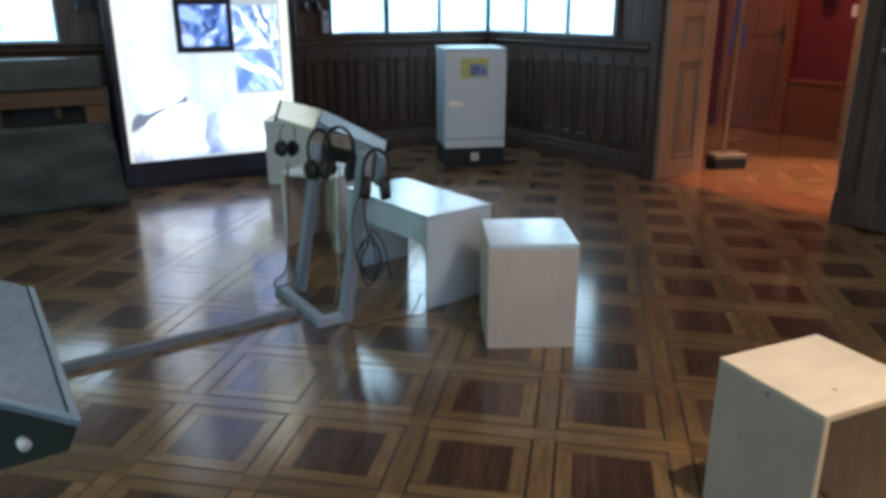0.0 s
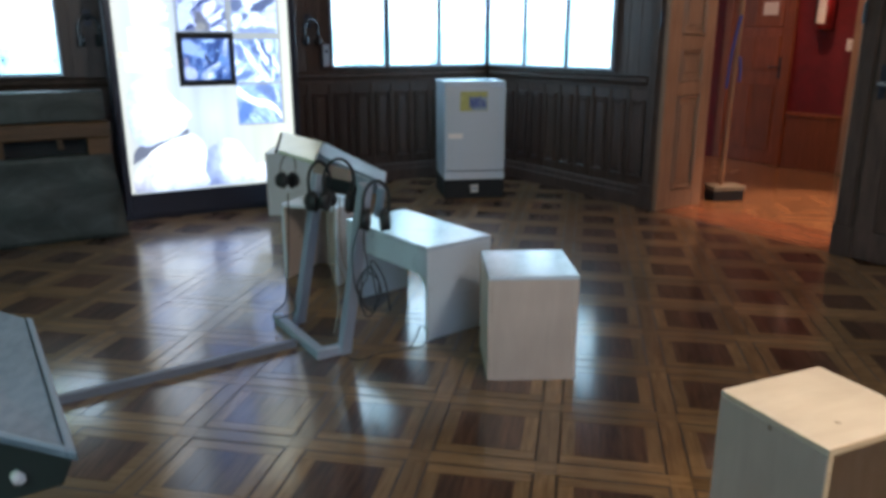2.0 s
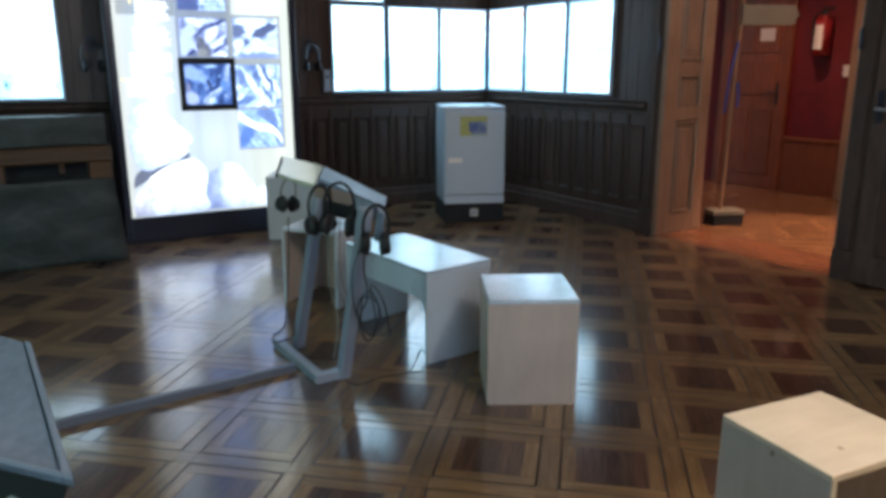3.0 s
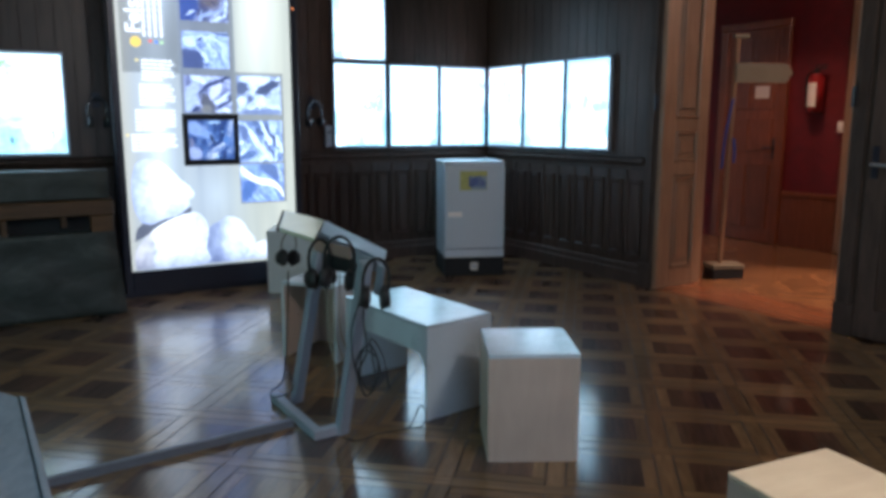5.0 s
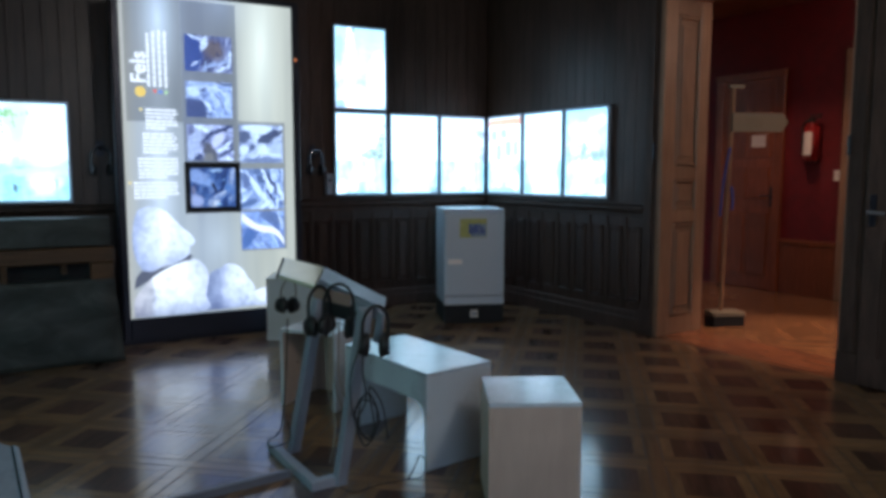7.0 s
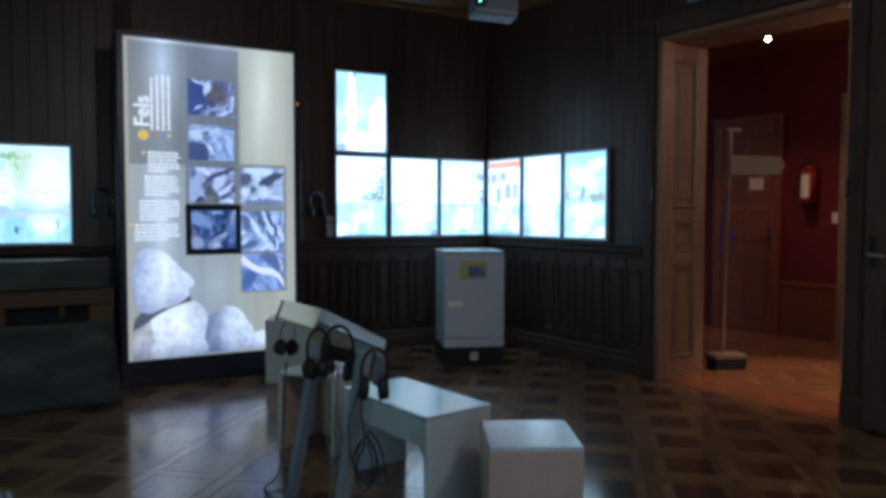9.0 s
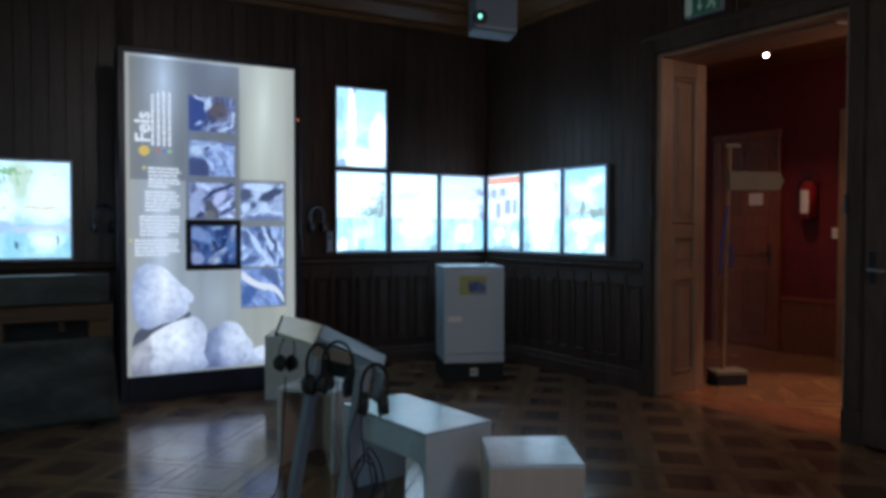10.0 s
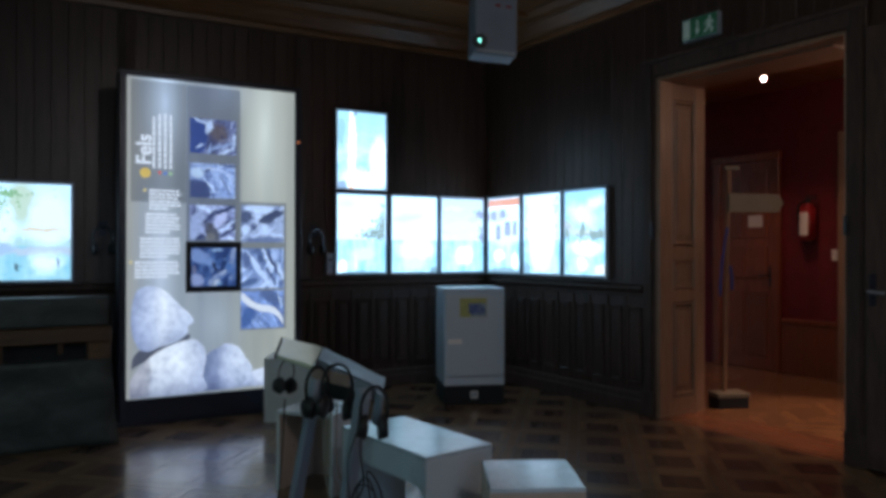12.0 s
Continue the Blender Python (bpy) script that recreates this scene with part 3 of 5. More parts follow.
solid("threshold", bm, M_THRESH, M_RIGHT, "worn brown wooden threshold strip in the doorway", "threshold", "", "structure")

leaf = thing("door_leaf", M_RIGHT @ pose(3.875, -0.062, 0.0), "dark panelled door leaf folded back against the wall", "door")
bm = B()
bx(bm, 0, 0.70, 0.0, 0.042, 0.012, 2.64, 0.004)
part("leaf", bm, M_DARKTRIM, leaf)
for z0, z1 in ((0.2, 0.9), (1.25, 2.5)):
    bm = B()
    bx(bm, 0.12, 0.58, -0.012, -0.001, z0, z1, 0.010)
    part("panel", bm, M_DARK, leaf)
bm = B()
bx(bm, 0.025, 0.065, -0.008, -0.0005, 0.98, 1.17, 0.003)
handle_plate = part("handle_plate", bm, M_FRAME, leaf)
bm = B()
tube(bm, spline([(0.045, -0.008, 1.065), (0.045, -0.05, 1.065), (0.06, -0.058, 1.065), (0.14, -0.058, 1.06)], 5), 0.009)
part("handle", bm, M_STEEL, handle_plate, "bright steel lever handle", True)

# ---- exit sign ----
exit_sign = thing("exit_sign", M_RIGHT @ pose(2.545, -0.016, 2.855), "green illuminated escape route sign above the doorway", "exit sign")
bm = B()
bx(bm, 0, 0.31, -0.05, 0, 0, 0.165, 0.004)
part("housing", bm, M_GREY, exit_sign)
bm = B()
bx(bm, 0.008, 0.302, -0.054, -0.051, 0.008, 0.157)
part("face", bm, M_EXITGREEN, exit_sign)
bm = B()
bx(bm, 0.012, 0.072, -0.058, -0.0545, 0.016, 0.150)
part("door_symbol", bm, M_EXITWHITE, exit_sign)
bm = B()
poly(bm, [(0.132, 0.135), (0.144, 0.135), (0.144, 0.07), (0.162, 0.07), (0.138, 0.03), (0.114, 0.07), (0.132, 0.07)], -0.058, -0.0545)
part("arrow", bm, M_EXITWHITE, exit_sign)
bm = B()
cyl(bm, 0.011, (0.245, -0.058, 0.133), (0.245, -0.0545, 0.133), 12)
poly(bm, [(0.222, 0.118), (0.25, 0.122), (0.262, 0.10), (0.285, 0.095), (0.285, 0.085), (0.255, 0.088), (0.248, 0.075), (0.275, 0.055), (0.265, 0.022), (0.252, 0.024), (0.258, 0.05), (0.232, 0.062), (0.222, 0.04), (0.195, 0.03), (0.192, 0.042), (0.213, 0.052), (0.232, 0.105), (0.215, 0.105), (0.208, 0.085), (0.198, 0.088)], -0.058, -0.0545)
part("running_symbol", bm, M_EXITWHITE, exit_sign)

# ---- the hall beyond the doorway ----
shell("hall_wall_back", "red papered hall wall over a low wainscot", M_RIGHT, [(-1.2, 6.5, HALL_BACK, HALL_BACK + 0.12, -0.02, HALL_CEIL + 0.1)], M_RED)
shell("hall_wall_left", "red papered end wall of the hall", M_RIGHT, [(-1.3, -1.2, REVEAL, HALL_BACK + 0.12, -0.02, HALL_CEIL + 0.1)], M_RED)
shell("hall_wall_right", "red papered far end wall of the hall", M_RIGHT, [(6.5, 6.6, REVEAL, HALL_BACK + 0.12, -0.02, HALL_CEIL + 0.1)], M_RED)
shell("hall_ceiling", "brown wooden ceiling of the hall", M_RIGHT, [(-1.3, 6.6, REVEAL + 0.001, HALL_BACK + 0.12, HALL_CEIL, HALL_CEIL + 0.08)], M_CEIL, "ceiling")
bm = B()
bx(bm, -0.3, DOOR0 - 0.002, REVEAL + 0.0, REVEAL + 0.02, 0, HALL_CEIL - 0.01)
bx(bm, DOOR1 + 0.002, 6.5, REVEAL + 0.0, REVEAL + 0.02, 0, HALL_CEIL - 0.01)
solid("hall_wall_front", bm, M_RED, M_RIGHT, "red papered hall side of the doorway wall", "wall", "", "structure")
wains = thing("hall_wainscot", M_RIGHT, "brown wooden wainscot along the red hall wall", "wainscot", "", "structure")
for x0, x1 in ((1.52, 2.14), (2.95, 6.4)):
    bm = B()
    bx(bm, x0, x1, HALL_BACK - 0.03, HALL_BACK - 0.002, 0, 0.54, 0.004)
    part("panel", bm, M_HALLWOOD, wains)
    bm = B()
    bx(bm, x0, x1, HALL_BACK - 0.045, HALL_BACK - 0.002, 0.541, 0.585, 0.008)
    part("rail", bm, M_HALLWOOD, wains)
hall_floor = shell("hall_floor", "warm herringbone oak floor of the hall", M_RIGHT, [(-1.3, 6.6, -0.004, HALL_BACK + 0.1, -0.05, -0.0005)], M_HALLFLOOR, "floor")

hall_door = thing("hall_door", M_RIGHT @ pose(0.70, HALL_BACK - 0.006, 0), "closed brown wooden panel door in the hall", "door")
bm = B()
bx(bm, -0.02, 0.08, -0.05, 0, 0, 2.30, 0.006)
part("jamb", bm, M_HALLWOOD, hall_door)
bm = B()
bx(bm, 0.72, 0.82, -0.05, 0, 0, 2.30, 0.006)
part("jamb", bm, M_HALLWOOD, hall_door)
bm = B()
bx(bm, -0.03, 0.83, -0.055, 0, 2.301, 2.38, 0.008)
part("head", bm, M_HALLWOOD, hall_door)
bm = B()
bx(bm, 0.082, 0.718, -0.025, 0, 0.01, 2.298)
leafh = part("leaf", bm, M_HALLWOOD, hall_door)
for x0, x1 in ((0.13, 0.38), (0.42, 0.67)):
    for z0, z1 in ((0.15, 0.85), (1.0, 1.35), (1.45, 2.2)):
        bm = B()
        bx(bm, x0, x1, -0.036, -0.0255, z0, z1, 0.009)
        part("panel", bm, M_HALLWOOD, leafh)
bm = B()
bx(bm, 0.685, 0.71, -0.034, -0.0255, 0.92, 1.14, 0.002)
part("lock_plate", bm, M_FRAME, leafh)
bm = B()
tube(bm, spline([(0.698, -0.03, 1.04), (0.698, -0.075, 1.04), (0.68, -0.08, 1.04), (0.60, -0.08, 1.035)], 5), 0.009)
part("handle", bm, M_FRAME, leafh, "", True)
bm = B()
bx(bm, 0.445, 0.615, -0.0395, -0.037, 1.57, 1.70)
notice = part("paper_notice", bm, M_PAPER, hall_door, "white paper notice")

bm = B()
bx(bm, 2.145, 2.27, HALL_BACK - 0.05, HALL_BACK - 0.002, 0, 2.5, 0.006)
bx(bm, 2.165, 2.25, HALL_BACK - 0.06, HALL_BACK - 0.051, 0.02, 2.45, 0.004)
solid("door_frame", bm, M_JAMB, M_RIGHT, "lighter brown wooden door frame in the hall", "door frame", "", "structure")
bm = B()
bx(bm, 2.271, 2.95, HALL_BACK - 0.02, HALL_BACK - 0.003, 0, 2.5, 0.003)
solid("door_2", bm, M_HALLWOOD, M_RIGHT, "brown wooden door beside the light switch", "door", "", "structure")

ext = thing("fire_extinguisher", M_RIGHT @ pose(1.865, HALL_BACK - 0.095, 1.40) @ Matrix.Scale(1.13, 4), "red fire extinguisher with a white label on the red hall wall", "fire extinguisher")
bm = B()
cyl(bm, 0.068, (0, 0, 0.03), (0, 0, 0.31), 28)
cyl(bm, 0.068, (0, 0, 0.31), (0, 0, 0.35), 28, 0.03)
cyl(bm, 0.055, (0, 0, 0.012), (0, 0, 0.03), 28, 0.068)
part("cylinder", bm, M_EXTRED, ext, "", True)
bm = B()
a0 = [(0.0692 * math.sin(a), -0.0692 * math.cos(a)) for a in np.linspace(-1.45, 0.55, 14)]
vs = [[bm.verts.new((x, y, z)) for x, y in a0] for z in (0.06, 0.27)]
for i in range(13):
    bm.faces.new((vs[0][i], vs[0][i + 1], vs[1][i + 1], vs[1][i]))
part("label", bm, M_PAPER, ext, "white printed label")
bm = B()
cyl(bm, 0.02, (0, 0, 0.35), (0, 0, 0.385), 14)
bx(bm, -0.02, 0.075, -0.012, 0.012, 0.385, 0.40, 0.003)
bx(bm, -0.02, 0.085, -0.012, 0.012, 0.412, 0.424, 0.003)
part("valve", bm, M_BLACK, ext)
bm = B()
tube(bm, spline([(-0.02, 0, 0.37), (-0.085, 0.0, 0.34), (-0.09, 0.0, 0.2), (-0.082, 0.0, 0.06)], 8), 0.010)
part("hose", bm, M_BLACK, ext, "", True)
bm = B()
bx(bm, -0.02, 0.02, 0.06, 0.083, 0.0, 0.33, 0.002)
bx(bm, -0.045, 0.045, 0.0, 0.083, 0.0, 0.011, 0.002)
part("bracket", bm, M_BLACK, ext)
switch = thing("light_switch", M_RIGHT @ pose(2.068, HALL_BACK - 0.003, 1.21), "white plastic light switch on the red wall", "switch")
bm = B()
bx(bm, 0, 0.06, -0.012, 0, 0, 0.11, 0.004)
part("plate", bm, M_PAPER, switch)
bm = B()
bx(bm, 0.012, 0.048, -0.018, -0.0125, 0.02, 0.09, 0.003)
part("rocker", bm, M_PAPER, switch)

spot = thing("ceiling_spot", pose(3.02, 6.95, 2.9), "small lit halogen spot under the hall ceiling", "spotlight")
bm = B()
cyl(bm, 0.014, (0, 0.02, 0.06), (0, 0.02, HALL_CEIL - 2.9), 10)
cyl(bm, 0.024, (0, 0.02, 0.02), (0, 0.02, 0.07), 16, 0.04)
part("housing", bm, M_STEEL, spot)
bm = B()
bmesh.ops.create_uvsphere(bm, u_segments=14, v_segments=8, radius=0.020, matrix=Matrix.Translation((0, -0.0, 0.03)))
part("bulb", bm, M_LAMPGLOW, spot, "glowing halogen bulb", True)
spot2 = copy_thing(spot, pose(3.42, 5.47, 2.93))

# ---- signpost in the hall ----
sp = thing("signpost", pose(2.40, 6.2, 0, 0, 0, 8), "wooden signpost with a beige arrow board on a block foot", "signpost")
bm = B()
bx(bm, -0.14, 0.135, -0.09, 0.09, 0.0, 0.085, 0.008)
part("foot", bm, M_PLINTH, sp)
bm = B()
bx(bm, -0.145, 0.14, -0.095, 0.095, 0.086, 0.125, 0.006)
part("foot_top", bm, M_SIGN, sp, "dull beige board")
bm = B()
cyl(bm, 0.017, (-0.04, 0, 0.125), (0.0, 0, 1.985), 14)
part("pole", bm, M_POLE, sp)
bm = B()
bx(bm, -0.05, 0.085, -0.03, 0.0, 1.985, 2.015, 0.005)
part("cap", bm, M_SIGN, sp)
bm = B()
poly(bm, [(-0.02, 1.63), (0.42, 1.63), (0.475, 1.71), (0.42, 1.785), (-0.02, 1.785)], -0.045, -0.018)
board = part("arrow_board", bm, M_SIGN, sp)
for z, x0, x1 in ((1.735, 0.09, 0.23), (1.705, 0.10, 0.25), (1.675, 0.16, 0.24)):
    bm = B()
    bx(bm, x0, x1, -0.048, -0.0455, z - 0.007, z + 0.007)
    part("lettering", bm, M_INK, board, "faded dark lettering")
for x, z0, z1 in ((0.012, 0.98, 1.18), (-0.075, 0.93, 1.5)):
    bm = B()
    tube(bm, spline([(x * 0.3, -0.018, z1), (x, -0.03, (z0 + z1) / 2), (x * 1.2, -0.024, z0)], 6), 0.012, 6)
    part("ribbon", bm, M_BLUE, sp, "blue cloth ribbon", True)

# ---- wall lightboxes with lake views ----


def lightbox(m, x0, x1, z0, z1, picture, label):
    t = thing("lightbox", m @ pose(x0, 0, z0), label, "lightbox", "wall lightboxes")
    w, h = x1 - x0, z1 - z0
    bm = B()
    bx(bm, -0.012, w + 0.012, -0.045, -0.015, -0.012, h + 0.012, 0.003)
    part("housing", bm, M_LBFRAME, t)
    for name, q in (("frame_bar", (-0.018, w + 0.018, -0.058, -0.046, -0.02, 0.0)), ("frame_bar", (-0.018, w + 0.018, -0.058, -0.046, h, h + 0.02)),
                    ("frame_bar", (-0.018, 0.0, -0.058, -0.046, 0.001, h - 0.001)), ("frame_bar", (w, w + 0.018, -0.058, -0.046, 0.001, h - 0.001))):
        bm = B()
        bx(bm, *q, 0.002)
        part(name, bm, M_LBFRAME, t)
    bm = B()
    bx(bm, 0.001, w - 0.001, -0.050, -0.0455, 0.001, h - 0.001)
    part("picture", bm, picture, t, "backlit photograph of a lake and sky")
    return t


W_, C_, P_BLUE, LILAC = (0.44, 0.56, 0.67), (0.30, 0.48, 0.53), (0.40, 0.51, 0.55), (0.40, 0.44, 0.55)
VIEWS = [  # sky low, sky high, hills, shore line, patches
    (C_, (0.33, 0.48, 0.52), (0.45, 0.5, 0.52), -0.3, [(0.30, 0.5, 0.10, 0.75, 0, 0.3, W_), (0.88, 0.36, 0.26, 0.40, 0, 0.35, W_), (0.50, 0.10, 0.5, 0.16, 0, 0.4, W_), (0.08, 0.72, 0.09, 0.22, 0, 0.3, (0.22, 0.40, 0.47)),
      (0.10, 0.03, 0.12, 0.08, 0, 0.3, (0.2, 0.3, 0.42)), (0.30, 0.015, 0.07, 0.02, 0, 0.3, (0.7, 0.4, 0.2)), (0.35, 0.97, 0.04, 0.05, 0, 0.3, (0.15, 0.25, 0.35))]),
    (W_, W_, W_, 0.43, [(0.55, 0.24, 0.28, 0.10, 0, 0.4, (0.46, 0.53, 0.55)), (0.38, 0.12, 0.02, 0.16, 0, 0.3, W_), (0.10, 0.08, 0.12, 0.10, 0, 0.4, W_), (0.5, 0.0, 0.6, 0.035, 0, 0.3, (0.16, 0.3, 0.38)), (0.20, 0.88, 0.18, 0.06, 0, 0.5, (0.47, 0.53, 0.56))]),
    (W_, W_, W_, 0.43, [(0.55, 0.30, 0.5, 0.20, 0, 0.5, W_), (0.35, 0.72, 0.42, 0.06, 4, 0.5, (0.44, 0.51, 0.55)), (0.5, 0.12, 0.3, 0.12, 0, 0.5, (0.46, 0.53, 0.55)), (0.95, 0.02, 0.12, 0.05, 0, 0.3, (0.16, 0.28, 0.35))]),
    (W_, (0.49, 0.53, 0.56), W_, 0.43, [(0.45, 0.62, 0.5, 0.08, 6, 0.4, (0.49, 0.5, 0.54)), (0.82, 0.74, 0.22, 0.05, 18, 0.4, LILAC), (0.55, 0.22, 0.25, 0.16, 0, 0.4, W_), (0.97, 0.46, 0.05, 0.10, 0, 0.3, (0.22, 0.34, 0.44)), (0.3, 0.86, 0.3, 0.04, 0, 0.4, (0.49, 0.50, 0.54))]),
    (W_, W_, W_, 0.43, [(0.25, 0.76, 0.5, 0.09, 0, 0.3, LILAC), (0.5, 0.50, 0.6, 0.20, 0, 0.5, (0.50, 0.52, 0.56)), (0.35, 0.22, 0.22, 0.10, 0, 0.4, W_), (0.85, 0.14, 0.14, 0.16, 0, 0.4, W_), (0.5, 0.02, 0.6, 0.05, 0, 0.3, (0.2, 0.32, 0.38))]),
    (W_, W_, W_, 0.43, [(0.5, 0.42, 0.42, 0.5, 0, 0.4, W_), (0.10, 0.06, 0.12, 0.07, 0, 0.3, (0.18, 0.34, 0.42)), (0.86, 0.10, 0.10, 0.16, 0, 0.3, P_BLUE)]),
    ((0.36, 0.48, 0.53), (0.28, 0.46, 0.53), (0.33, 0.42, 0.45), 0.45, [(0.45, 0.70, 0.50, 0.16, -14, 0.95, W_), (0.75, 0.84, 0.34, 0.10, 10, 0.95, W_), (0.5, 0.50, 0.6, 0.05, 0, 0.5, (0.40, 0.47, 0.45)), (0.12, 0.57, 0.16, 0.08, -12, 0.3, (0.36, 0.43, 0.50)),
      (0.55, 0.32, 0.5, 0.12, 0, 0.5, W_), (0.45, 0.12, 0.16, 0.10, 0, 0.4, W_), (0.88, 0.06, 0.14, 0.07, 0, 0.3, (0.56, 0.55, 0.52)), (0.06, 0.10, 0.06, 0.10, 0, 0.3, (0.24, 0.38, 0.42))]),
    (W_, W_, (0.34, 0.46, 0.36), 0.36, [(0.45, 0.65, 0.16, 0.40, 0, 0.4, (0.36, 0.52, 0.36)), (0.70, 0.80, 0.12, 0.30, 0, 0.5, (0.42, 0.55, 0.44)), (0.60, 0.55, 0.07, 0.30, 0, 0.5, W_), (0.86, 0.62, 0.16, 0.36, 0, 0.4, W_), (0.82, 0.52, 0.2, 0.02, 0, 0.4, (0.58, 0.52, 0.36)),
      (0.75, 0.30, 0.4, 0.05, 0, 0.4, (0.38, 0.48, 0.58)), (0.56, 0.33, 0.1, 0.08, 0, 0.4, (0.30, 0.44, 0.60)), (0.84, 0.18, 0.14, 0.16, 0, 0.7, W_), (0.67, 0.13, 0.012, 0.05, 0, 0.2, (0.05, 0.09, 0.12)), (0.905, 0.17, 0.008, 0.07, 0, 0.2, (0.05, 0.09, 0.12))]),
]


def ink(c):
    """White paper stays white; printed colours let less of the light through."""
    return c if c == W_ else tuple(0.68 * q for q in c)


PRINTS = [glow("lake_print", 2.0 if k == 7 else 2.9, collage(lake_print(ink(lo), ink(hi), ink(hills), k, line), [(*q[:-1], ink(q[-1])) for q in patches], 2.0 + k, 0.14, 9.0)) for k, (lo, hi, hills, line, patches) in enumerate(VIEWS)]
Z0, Z1 = 1.095, 1.832
lightbox(M_LEFT, -1.668, -1.176, 1.885, 2.607, PRINTS[0], "tall backlit picture of pale blue sky on the wall")
row = {}
for x0, x1, k in ((-1.668, -1.176, 1), (-1.112, -0.620, 2), (-0.568, -0.078, 3)):
    row[k] = lightbox(M_LEFT, x0, x1, Z0, Z1, PRINTS[k], "bright backlit lake picture in a dark metal frame")
for x0, x1, k in ((0.100, 0.605, 4), (0.670, 1.183, 5), (1.243, 1.742, 6)):
    row[k] = lightbox(M_RIGHT, x0, x1, Z0, Z1, PRINTS[k], "bright backlit lake picture in a dark metal frame")
wide_box = lightbox(M_LEFT, -4.95, -3.868, 1.075, 1.812, PRINTS[7], "wide backlit picture of trees and water on the wall")


def specks(name, parent, spots, size, material, label, seed, width=0.49):
    """Small printed leaf and branch flecks scattered round the given middles (x, z, spread x, spread z, count)."""
    rng = random.Random(seed)
    bm = B()
    for cx, cz, sx, sz, n in spots:
        for _ in range(n):
            x, z, r = rng.gauss(cx, sx), rng.gauss(cz, sz), size * rng.uniform(0.4, 1.3)
            x, z = min(max(x, 0.02), width - 0.02), min(max(z, 0.03), 0.70)
            a = rng.uniform(0, 6.28)
            bm.faces.new([bm.verts.new((x + r * math.cos(a + q) * (1 if k % 2 else 0.55), -0.0512, z + r * math.sin(a + q))) for k, q in enumerate((0, 1.3, 2.6, 3.9, 5.2))][::-1])
    return tagged(part(name, bm, material, parent, label), kind="stuff")


M_LEAFPRINT = glow("backlit_tree_print", 1.0, flat((0.34, 0.5, 0.5)))
M_GREENPRINT = glow("backlit_leaf_print", 1.0, flat((0.26, 0.52, 0.26)))
M_SHADEPRINT = glow("backlit_blue_print", 1.0, flat((0.42, 0.55, 0.8)))
M_ROOFPRINT = glow("backlit_roof_print", 1.0, flat((1.0, 0.5, 0.36)))
specks("tree_print", row[1], [(0.43, 0.40, 0.04, 0.05, 80), (0.35, 0.37, 0.06, 0.025, 90), (0.46, 0.5, 0.012, 0.07, 50)], 0.014, M_LEAFPRINT, "grey-green trees on the far shore", 1)
specks("tree_print", row[6], [(0.03, 0.38, 0.02, 0.06, 30), (0.22, 0.35, 0.02, 0.04, 30), (0.40, 0.345, 0.06, 0.02, 110), (0.23, 0.40, 0.012, 0.03, 30)], 0.014, M_LEAFPRINT, "grey-green trees on the far shore", 2)
specks("tree_print", row[5], [(0.04, 0.45, 0.02, 0.18, 50), (0.47, 0.5, 0.02, 0.14, 40), (0.05, 0.08, 0.03, 0.05, 20)], 0.012, M_SHADEPRINT, "bluish branches at the picture's edge", 3)
specks("shadow_print", row[3], [(0.45, 0.58, 0.03, 0.02, 40), (0.47, 0.38, 0.015, 0.05, 24)], 0.016, M_SHADEPRINT, "bluish hills", 4)
specks("tree_print", wide_box, [(0.46, 0.45, 0.05, 0.14, 150), (0.60, 0.62, 0.06, 0.05, 60), (0.58, 0.66, 0.14, 0.02, 80)], 0.012, M_GREENPRINT, "green hanging foliage", 5, 1.08)
bm = B()
bx(bm, 0.004, 0.497, -0.0513, -0.0503, 0.655, 0.725)
part("roof_print", bm, M_ROOFPRINT, row[4], "orange-red roof")
for x0, x1, z0, z1 in ((0.05, 0.12, 0.52, 0.61), (0.2, 0.28, 0.54, 0.62), (0.13, 0.2, 0.32, 0.47), (0.27, 0.36, 0.36, 0.50), (0.40, 0.46, 0.36, 0.50)):
    bm = B()
    bx(bm, x0, x1, -0.0513, -0.0503, z0, z1)
    part("window_print", bm, M_SHADEPRINT, row[4], "bluish window of a house")

# ---- tall backlit panel ----
M_PAN = Matrix(((LX, -LY, 0, -2.34), (LY, LX, 0, 5.44), (0, 0, 1, 0), (0, 0, 0, 1)))
PW, PZ0, PZ1 = 1.278, 0.20, 2.598
panel = thing("display_panel", M_PAN, "tall backlit rock exhibition panel in a dark frame", "display panel")
bm = B()
bx(bm, -0.05, PW + 0.05, 0.006, 0.20, 0.04, PZ1 + 0.04, 0.006)
part("housing", bm, M_FRAME, panel)
for q in ((-0.05, 0.0, -0.03, 0.005, 0.04, PZ1 + 0.04), (PW, PW + 0.05, -0.03, 0.005, 0.04, PZ1 + 0.04), (0.001, PW - 0.001, -0.03, 0.005, PZ1, PZ1 + 0.04), (0.001, PW - 0.001, -0.03, 0.005, 0.04, PZ0)):
    bm = B()
    bx(bm, *q, 0.004)
    part("frame_bar", bm, M_FRAME, panel)
bm = B()
bx(bm, -0.06, PW + 0.06, 0.0, 0.26, 0.0, 0.039, 0.004)
part("foot", bm, M_FRAME, panel)
bm = B()
bx(bm, 0.001, PW - 0.001, 0.0, 0.005, PZ0 + 0.001, PZ1 - 0.001)
sheet = part("backlit_print", bm, M_PANEL, panel, "grey-beige backlit print")


def pu(u):
    return u * 0.9575


def pz(u, z):
    return 1.3 + (z - 1.3) * (1 - 0.0245 * u / 1.35)


